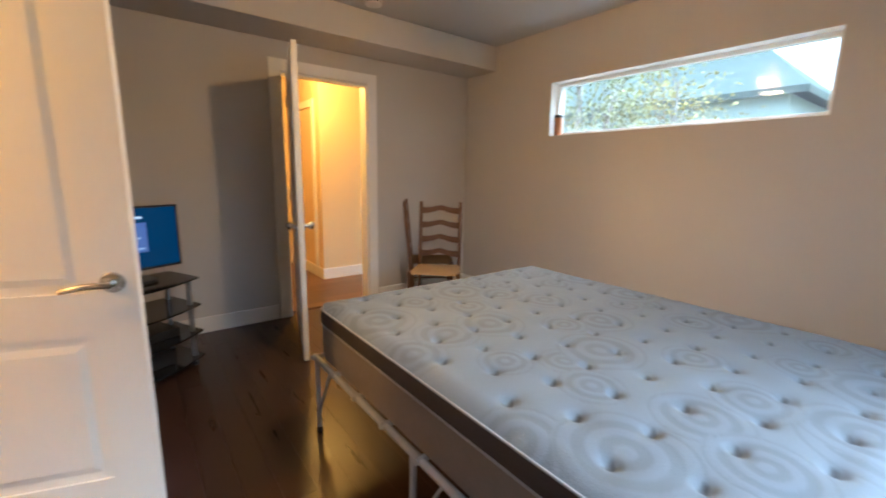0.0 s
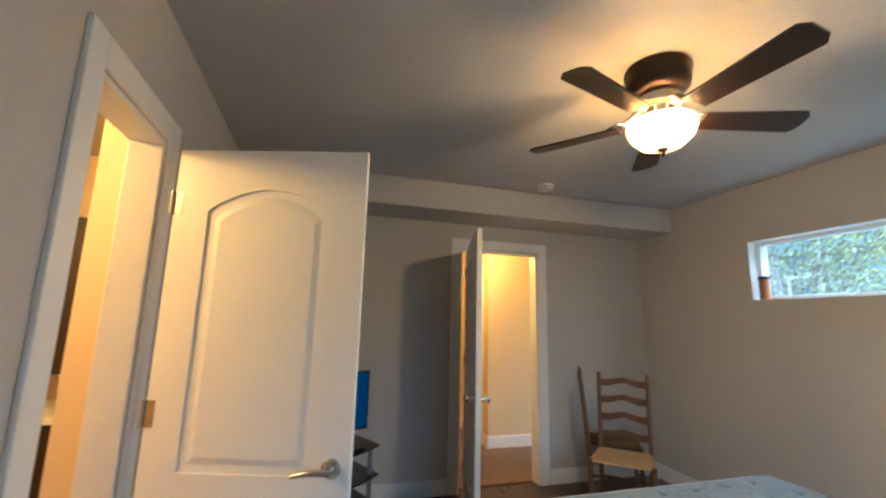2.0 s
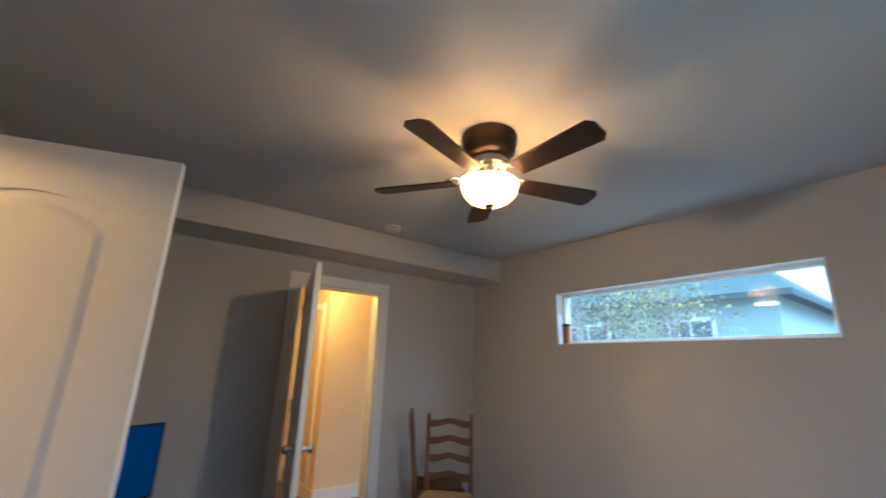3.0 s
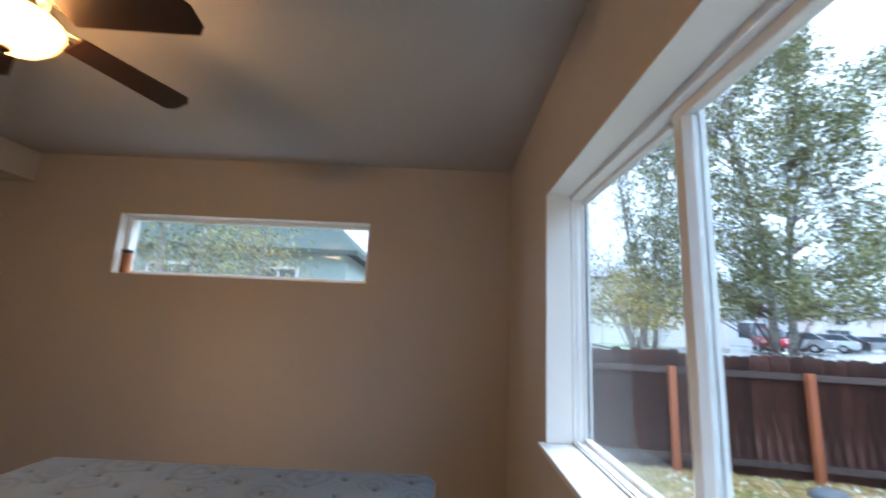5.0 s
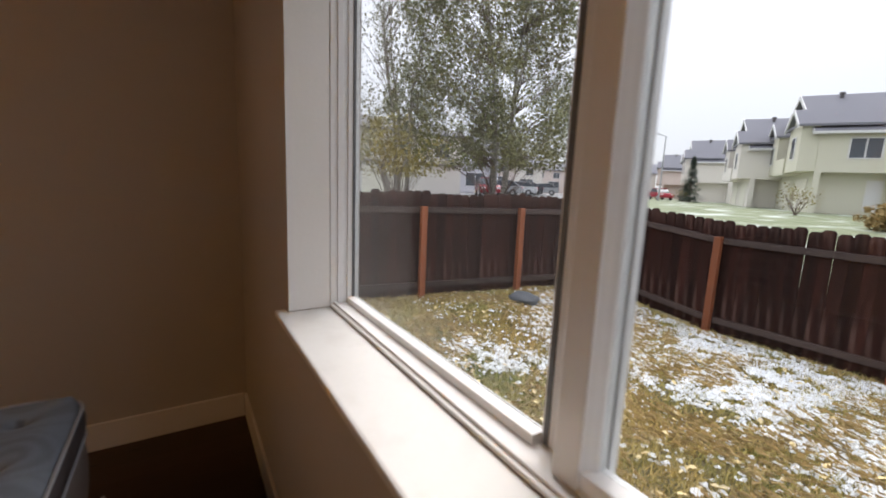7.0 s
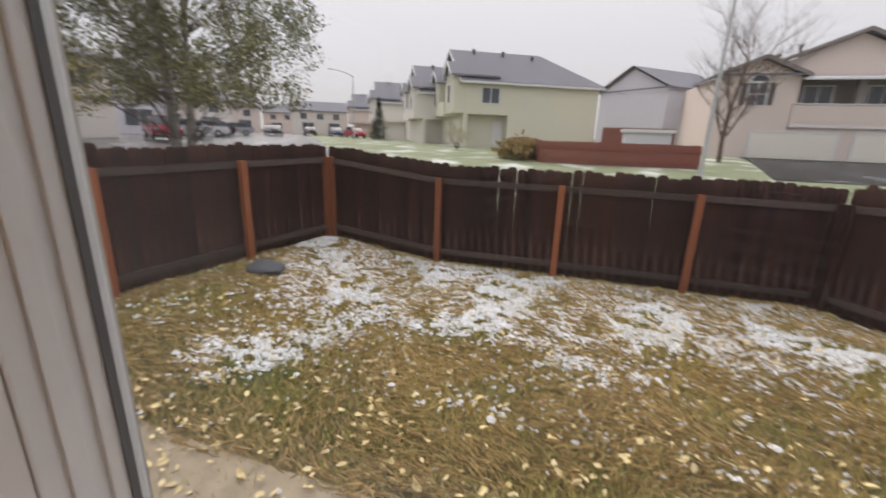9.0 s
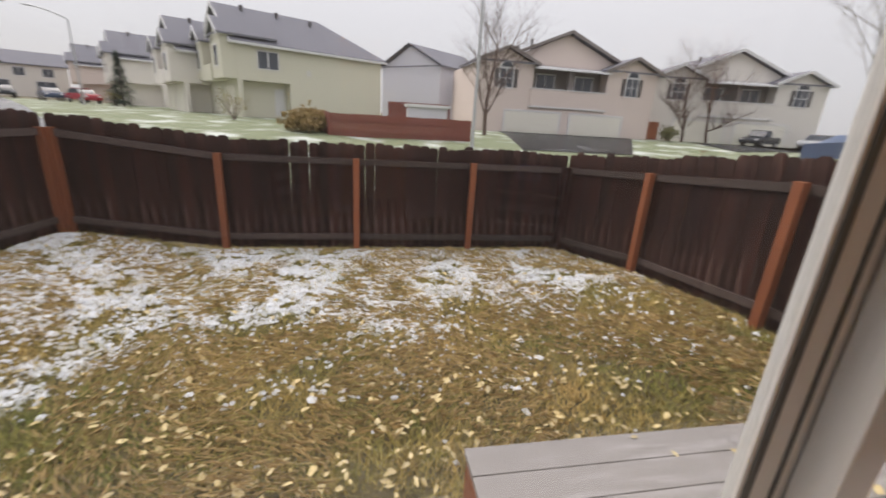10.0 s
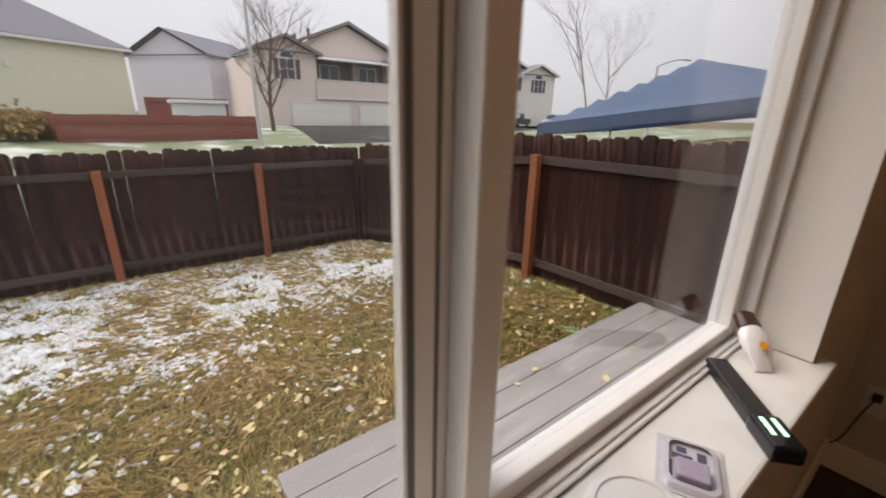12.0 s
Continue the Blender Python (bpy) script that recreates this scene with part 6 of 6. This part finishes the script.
def weeping_birch(place, trunks, seed, label, leaf, reach, low, high, strands, per, size, bare=0.0):
    """A many-stemmed birch: limbs from the stems to hanging strands of small leaves, with open gaps between them."""
    rnd = random.Random(seed)
    t = thing("birch_tree", pose(*place), label, "tree")
    stems = []
    for k in range(trunks):
        a = math.tau * k / trunks + rnd.uniform(-0.4, 0.4)
        top = high * rnd.uniform(0.82, 0.97)
        pts = []
        for i in range(11):
            f = i / 10
            out = 0.18 + reach * 0.34 * f ** 1.5
            pts.append(Vector((out * math.cos(a) + 0.10 * math.sin(f * 9 + k), out * math.sin(a) + 0.10 * math.cos(f * 8 + k), -0.2 + (top + 0.2) * f)))
        bm = bmesh.new()
        bm_sweep(bm, pts, [0.13 * (1 - 0.9 * i / 10) for i in range(11)], 9)
        part("trunk", bm, BARK, t, "pale trunk", True)
        stems.append(pts)
    verts, faces = [], []
    bm = bmesh.new()
    made = 0
    while made < strands:
        u = Vector((rnd.uniform(-1, 1), rnd.uniform(-1, 1), rnd.uniform(-1, 1)))
        if math.hypot(u.x, u.y) > 1:
            continue
        f = (u.z + 1) / 2
        wide = reach * (0.9 + 0.1 * math.sin(math.pi * min(1, f * 1.6))) * (1.0 if f < 0.55 else 1 - 0.6 * ((f - 0.55) / 0.45) ** 1.8)
        p = Vector((u.x * wide, u.y * wide, low + 0.5 + (high - low - 0.5) * f))
        lump = 1.2 * noise.noise(p * 0.5 + Vector((seed, 0, 0))) + 0.6 * noise.noise(p * 1.0 + Vector((0, seed, 0)))
        if lump < bare - 0.10 + rnd.uniform(-0.18, 0.18):
            continue
        made += 1
        stem = min(stems, key=lambda q: (q[6] - p).length)
        root = min(stem, key=lambda q: abs(q.z - max(p.z - 2.6, 0.9)))
        mid = root.lerp(p, 0.55) + Vector((0, 0, 0.28))
        if made % 3 == 0:
            bm_sweep(bm, [root, root.lerp(mid, 0.5) + Vector((0, 0, 0.06)), mid, p], [0.02, 0.013, 0.008, 0.004], 4)
        hang = rnd.uniform(0.5, 1.25)
        side = Vector((rnd.uniform(-0.35, 0.35), rnd.uniform(-0.35, 0.35), 0))
        for _ in range(int(per * rnd.uniform(0.5, 1.5))):
            g = rnd.random()
            sx = 0.10 + 0.16 * math.sin(math.pi * g)
            c = p + side * g + Vector((rnd.gauss(0, sx), rnd.gauss(0, sx), 0.25 - (hang + 0.25) * g))
            if c.z < low:
                c.z = low + rnd.uniform(0, 0.4)
            a = Vector((rnd.uniform(-1, 1), rnd.uniform(-1, 1), rnd.uniform(-1.6, 0.3))).normalized()
            b = a.cross(Vector((rnd.uniform(-1, 1), rnd.uniform(-1, 1), rnd.uniform(-1, 1)))).normalized()
            z = size * rnd.uniform(0.65, 1.3)
            k = len(verts)
            verts += [c - a * z, c + b * z * 0.62, c + a * z, c - b * z * 0.62]
            faces.append((k, k + 1, k + 2, k + 3))
    part("limbs", bm, TWIG, t, "thin dark branches")
    me = bpy.data.meshes.new("crown")
    me.from_pydata(verts, [], faces)
    me.materials.append(leaf)
    ob = new("crown", me)
    ob.parent = t
    ob["label"] = "loose drooping crown of small leaves"
    return t


weeping_birch((17.2, -13.6, ground_z(17.2, -13.6)), 4, 5, "large birch with thinning green autumn leaves by the street", LEAFG, 5.4, 2.5, 14.5, 900, 88, 0.06)
weeping_birch((19.3, -9.4, ground_z(19.3, -9.4)), 3, 9, "slender birch with sparse autumn leaves", LEAFG, 3.2, 2.3, 11.0, 260, 40, 0.055, 0.1)
weeping_birch((15.2, -7.0, ground_z(15.2, -7.0)), 3, 17, "small yellow-leaved tree before the pale house", LEAFO, 1.9, 2.0, 3.9, 60, 34, 0.055)
weeping_birch((9.6, 5.2, -0.5), 2, 13, "leafy yellow green tree outside the strip window", LEAFG, 2.1, 2.0, 5.0, 190, 22, 0.042, 0.05)
weeping_birch((10.4, 3.6, -0.5), 2, 15, "yellowing young tree outside the strip window", LEAFO, 1.7, 2.0, 4.3, 90, 18, 0.042, 0.05)
tree("bare_tree", (-6.0, -31, 0.2), 1, 21, "bare leafless street tree with reddish twigs", None, bark=TWIG, height=7.0, depth=3, kids=3, spread=0.6, thick=0.15, first=0)
tree("bare_tree", (-31.5, -38.5, 0.25), 1, 23, "bare leafless tree before the pale house", None, bark=TWIG, height=6.0, depth=3, kids=3, spread=0.6, thick=0.15, first=0)
tree("bare_tree", (-27.0, -36.5, 0.25), 1, 25, "small bare leafless tree before the pale house", None, bark=TWIG, height=5.2, depth=3, kids=3, spread=0.6, thick=0.15, first=0)
tree("birch_tree", (-30, -22.8, 0.25), 1, 27, "tall pale bare birch behind the neighbour's yard", LEAFO, 1, 0.4, 0.05, BARK, 9.0, 3, 3, 0.5, 0.10)
tree("birch_tree", (-29, -20.5, 0.25), 1, 29, "pale bare birch behind the neighbour's yard", LEAFO, 1, 0.4, 0.05, BARK, 7.0, 3, 3, 0.5, 0.08)


def spruce(place, h, seed):
    rnd = random.Random(seed)
    t = thing("spruce_tree", pose(*place), "dark green spruce by the parked cars", "tree", "street spruces")
    bm = bmesh.new()
    bm_tube(bm, (0, 0, -0.1), (0, 0, h), 0.13, 0.02, 8)
    part("trunk", bm, TWIG, t)
    v, f = [], []
    for i in range(2200):
        z = h * (0.08 + 0.92 * rnd.random() ** 1.2)
        r = (1 - z / h) * h * 0.38 * rnd.uniform(0.25, 1.0) * (0.8 + 0.25 * math.sin(z * 7))
        a = rnd.uniform(0, math.tau)
        c, o = Vector((r * math.cos(a), r * math.sin(a), z - r * 0.35)), Vector((math.cos(a), math.sin(a), -0.4)) * 0.28
        s = Vector((-math.sin(a), math.cos(a), 0)) * 0.07
        k = len(v)
        v += [c - s, c + s, c + o]
        f.append((k, k + 1, k + 2))
    me = bpy.data.meshes.new("needles")
    me.from_pydata(v, [], f)
    me.materials.append(NEEDLE)
    ob = new("needles", me)
    ob.parent = t


spruce((27.2, -51.0, 0.28), 5.4, 1)
spruce((33.5, -63.0, 0.28), 5.6, 2)


def bush(name, place, r, h, leaf, per, seed, label):
    rnd = random.Random(seed)
    b = thing(name, pose(*place), label, "bush")
    tips = []
    bm = bmesh.new()
    for i in range(9):
        a = rnd.uniform(0, math.tau)
        branches(bm, rnd, Vector((0, 0, -0.05)), Vector((math.cos(a) * r * 0.8, math.sin(a) * r * 0.8, h)).normalized(), h * 0.9, 0.025, 2, tips, 0.1, 0.6, 2)
    part("stems", bm, TWIG, b)
    if per:
        v, f = leaf_cloud(rnd, tips, per, 0.22, 0.07)
        me = bpy.data.meshes.new("leaves")
        me.from_pydata(v, [], f)
        me.materials.append(leaf)
        ob = new("leaves", me)
        ob.parent = b


bush("bush", (5.9, -27.0, ground_z(5.9, -27)), 1.7, 0.95, BROWNL, 60, 3, "yellow brown bush before the red fence")
bush("bush", (11.3, -32.0, 0.25), 0.9, 1.2, LEAFO, 1, 4, "bare reddish shrub at the house corner")
bush("bush", (-25.5, -36.5, 0.25), 0.7, 0.9, LEAFG, 8, 6, "small green shrub by the drive")
bush("bush", (28.2, -51.5, 0.28), 0.9, 1.1, LEAFO, 2, 7, "bare brown shrub under the spruce")

# ---- street lamps ----
GALV = material("galvanised_pole", (0.52, 0.53, 0.54), 0.5, 0.5, scale=3, grain=40, bump=0.05)


def street_lamp(place, h, arm, label):
    s = thing("street_lamp", pose(*place), label, "street lamp", "street lamps")
    bm = bmesh.new()
    bm_tube(bm, (0, 0, 0), (0, 0, h), 0.105, 0.065, 14)
    bm_tube(bm, (0, 0, 0), (0, 0, 0.12), 0.17, 0.16, 14)
    part("pole", bm, GALV, s, "", True)
    bm = bmesh.new()
    ax, ay = arm
    pts = [Vector((ax * i / 8, ay * i / 8, h + 0.55 * math.sin(i / 8 * math.pi / 2))) for i in range(9)]
    bm_sweep(bm, pts, 0.048, 10)
    prev = pts[-1]
    armo = part("arm", bm, GALV, s, "", True)
    bm = bmesh.new()
    q = Vector((ax, ay, 0)).normalized()
    bm_tube(bm, prev - q * 0.1, prev + q * 0.55, 0.09, 0.06, 12)
    part("lamp_head", bm, GALV, s, "", True)


street_lamp((-3.34, -24, ground_z(-3.3, -24)), 11.0, (1.6, 1.4), "tall galvanised street lamp beside the red fence")
street_lamp((30.0, -49.5, 0.28), 7.6, (1.6, 2.0), "galvanised street lamp over the parked cars")
street_lamp((-27.0, -16.0, 0.2), 4.6, (-2.4, 0.6), "galvanised street lamp beyond the canopy")

# ---- parked cars ----
TYRE = material("tyre_rubber", (0.02, 0.02, 0.02), 0.8, scale=10, grain=60, bump=0.2)
paints = {}
for nm, c in (("red", (0.45, 0.03, 0.05)), ("dark", (0.04, 0.045, 0.055)), ("white", (0.66, 0.68, 0.70)), ("blue", (0.06, 0.09, 0.16)), ("silver", (0.40, 0.42, 0.44))):
    paints[nm] = material(nm + "_car_paint", c, 0.25, 0.1, scale=2, grain=20, bump=0)


def car(m, paint, label, pickup=False):
    c = thing("pickup_truck" if pickup else "car", m, label, "pickup" if pickup else "car", "parked cars")
    low = [(-2.2, 0.35), (2.15, 0.35), (2.25, 0.62), (2.15, 0.86), (1.1, 0.98), (-2.1, 1.0), (-2.28, 0.8)]
    bm = bmesh.new()
    bm_prism(bm, low, "y", -0.88, 0.88)
    bmesh.ops.bevel(bm, geom=[e for e in bm.edges], offset=0.06, segments=2, affect="EDGES")
    part("body", bm, paints[paint], c, "", True)
    cab = [(-0.5, 0.99), (1.05, 0.99), (0.55, 1.55), (-0.35, 1.58)] if pickup else [(-1.9, 0.99), (1.15, 0.97), (0.45, 1.46), (-1.2, 1.5)]
    bm = bmesh.new()
    bm_prism(bm, cab, "y", -0.76, 0.76)
    bmesh.ops.bevel(bm, geom=[e for e in bm.edges], offset=0.07, segments=2, affect="EDGES")
    part("cabin", bm, DARKW, c, "dark glazed cabin", True)
    x0, x1 = (-0.33, 0.5) if pickup else (-1.15, 0.4)
    boxes("roof", paints[paint], c, (x0, x1, -0.68, 0.68, 1.47, 1.53) if not pickup else (x0, x1, -0.68, 0.68, 1.54, 1.60), bevel=0.02)
    for x in (-1.35, 1.38):
        for s in (-1, 1):
            bm = bmesh.new()
            bm_tube(bm, (x, s * 0.70, 0.33), (x, s * 0.90, 0.33), 0.33, seg=18)
            w = part("wheel", bm, TYRE, c, "black tyre", True)
            bm = bmesh.new()
            bm_tube(bm, (x, s * 0.88, 0.33), (x, s * 0.915, 0.33), 0.19, 0.17, 14)
            part("rim", bm, GALV, w, "silver rim", True)
    for s in (-1, 1):
        boxes("headlight", WTRIM, c, (2.12, 2.24, s * 0.62 - 0.16, s * 0.62 + 0.16, 0.66, 0.80), bevel=0.02)
        boxes("tail_light", paints["red"], c, (-2.27, -2.18, s * 0.68 - 0.1, s * 0.68 + 0.1, 0.72, 0.92), bevel=0.02)
    return c


rz = 0.37
car(pose(30.6, -23.6, rz, 0, 0, 150), "red", "bright red pickup truck parked behind the birch", True)
for x, y, a, p, l in ((33, -55.0, 140, "red", "dark red car parked by the spruce"), (37, -33, 40, "white", "white car dusted with snow"), (40, -37, 40, "dark", "dark grey car parked on the street"), (42, -42, 40, "silver", "silver car parked on the street"), (41, -48, 130, "dark", "black car parked near the lamp"), (45, -52, 130, "blue", "dark blue parked car"), (44, -60, 130, "dark", "dark parked car down the street"), (34, -28, 40, "silver", "silver parked car beside the pickup"), (48, -46, 40, "white", "white parked car by the houses"), (38, -58, 130, "blue", "blue parked car near the spruce")):
    car(pose(x, y, rz, 0, 0, a), p, l)
car(pose(-35.6, -36.4, 0.28, 0, 0, 20), "dark", "black off-road pickup on the neighbour's drive", True)
car(pose(-39.8, -34.2, 0.28, 0, 0, 20), "white", "white car on the neighbour's drive")


# ---- blue canopy in the neighbour's yard ----
def canopy():
    BLUE = material("blue_tarpaulin", (0.20, 0.28, 0.44), 0.5, second=(0.15, 0.22, 0.36), scale=1.2, grain=30, bump=0.3, stains=(0.3, 0.36, 0.45), stain_scale=0.8, stain_amount=0.35)
    t = thing("pop_up_canopy", pose(-6.0, -4.45, ground_z(-6.0, -4.45), 0, 0, 14), "blue sagging pop-up canopy in the neighbour's yard", "canopy")
    h, e, pk, tilt = 2.0, 2.05, 2.92, 0.26
    bm = bmesh.new()
    n2 = 16
    g = []
    for j in range(n2 + 1):
        row = []
        for i in range(n2 + 1):
            u, v = i / n2 * 2 - 1, j / n2 * 2 - 1
            m = max(abs(u), abs(v))
            rib = min(abs(abs(u) - abs(v)), 0.5)
            z = pk - (pk - e) * m - 0.16 * math.sin(math.pi * m) * min(1, rib * 3) + tilt * v + 0.012 * noise.noise(Vector((u * 5, v * 5, 2)))
            row.append(bm.verts.new((u * h, v * h, z)))
        g.append(row)
    for j in range(n2):
        for i in range(n2):
            bm.faces.new((g[j][i], g[j][i + 1], g[j + 1][i + 1], g[j + 1][i]))
    bmesh.ops.solidify(bm, geom=bm.faces[:], thickness=0.01)
    part("tarpaulin", bm, BLUE, t, "blue tarpaulin roof", True)
    bm = bmesh.new()
    for a, b in (((-h, -h), (h, -h)), ((h, -h), (h, h)), ((h, h), (-h, h)), ((-h, h), (-h, -h))):
        vs = [bm.verts.new((*q, e + tilt * q[1] / h - low)) for q, low in ((a, 0), (b, 0), (b, 0.2), (a, 0.2))]
        bm.faces.new(vs)
    bmesh.ops.solidify(bm, geom=bm.faces[:], thickness=0.006)
    part("valance", bm, BLUE, t, "blue hanging valance")
    for x in (-h + 0.03, h - 0.03):
        for y in (-h + 0.03, h - 0.03):
            boxes("leg", GALV, t, (x - 0.02, x + 0.02, y - 0.02, y + 0.02, 0, e - 0.02 + tilt * y / h), bevel=0.003)


canopy()

# ---- floor planks ----
def planks(parent, x0, x1, y0, y1, width, mat, along_y=True, seed=1):
    rnd = random.Random(seed)
    shared = {}
    cross = [x0, x1] if along_y else [y0, y1]
    run = [y0, y1] if along_y else [x0, x1]
    c = cross[0]
    while c < cross[1] - 0.01:
        w = min(width, cross[1] - c)
        p = run[0] - rnd.uniform(0, 0.6)
        while p < run[1]:
            ln = rnd.choice((1.2, 1.5, 1.8, 2.1))
            a, b = max(p, run[0]), min(p + ln, run[1])
            p += ln
            if b - a < 0.02:
                continue
            key = (round(w, 3), round(b - a, 3))
            if key not in shared:
                bm = bmesh.new()
                if along_y:
                    bm_box(bm, 0.0006, w - 0.0006, 0.0006, b - a - 0.0006, -0.018, 0.0)
                else:
                    bm_box(bm, 0.0006, b - a - 0.0006, 0.0006, w - 0.0006, -0.018, 0.0)
                shared[key] = mesh_of("plank", bm, mat)
            ob = new("plank", shared[key])
            ob.parent = parent
            ob.location = (c, a, -0.0005) if along_y else (a, c, -0.0005)
        c += w


planks(floor, XL, XS, YW, YD + 0.06, 0.125, FLOORW, True, 3)
planks(hall_floor, 1.4, 4.5, YD + 0.12, 5.3, 0.125, HALLW, False, 5)
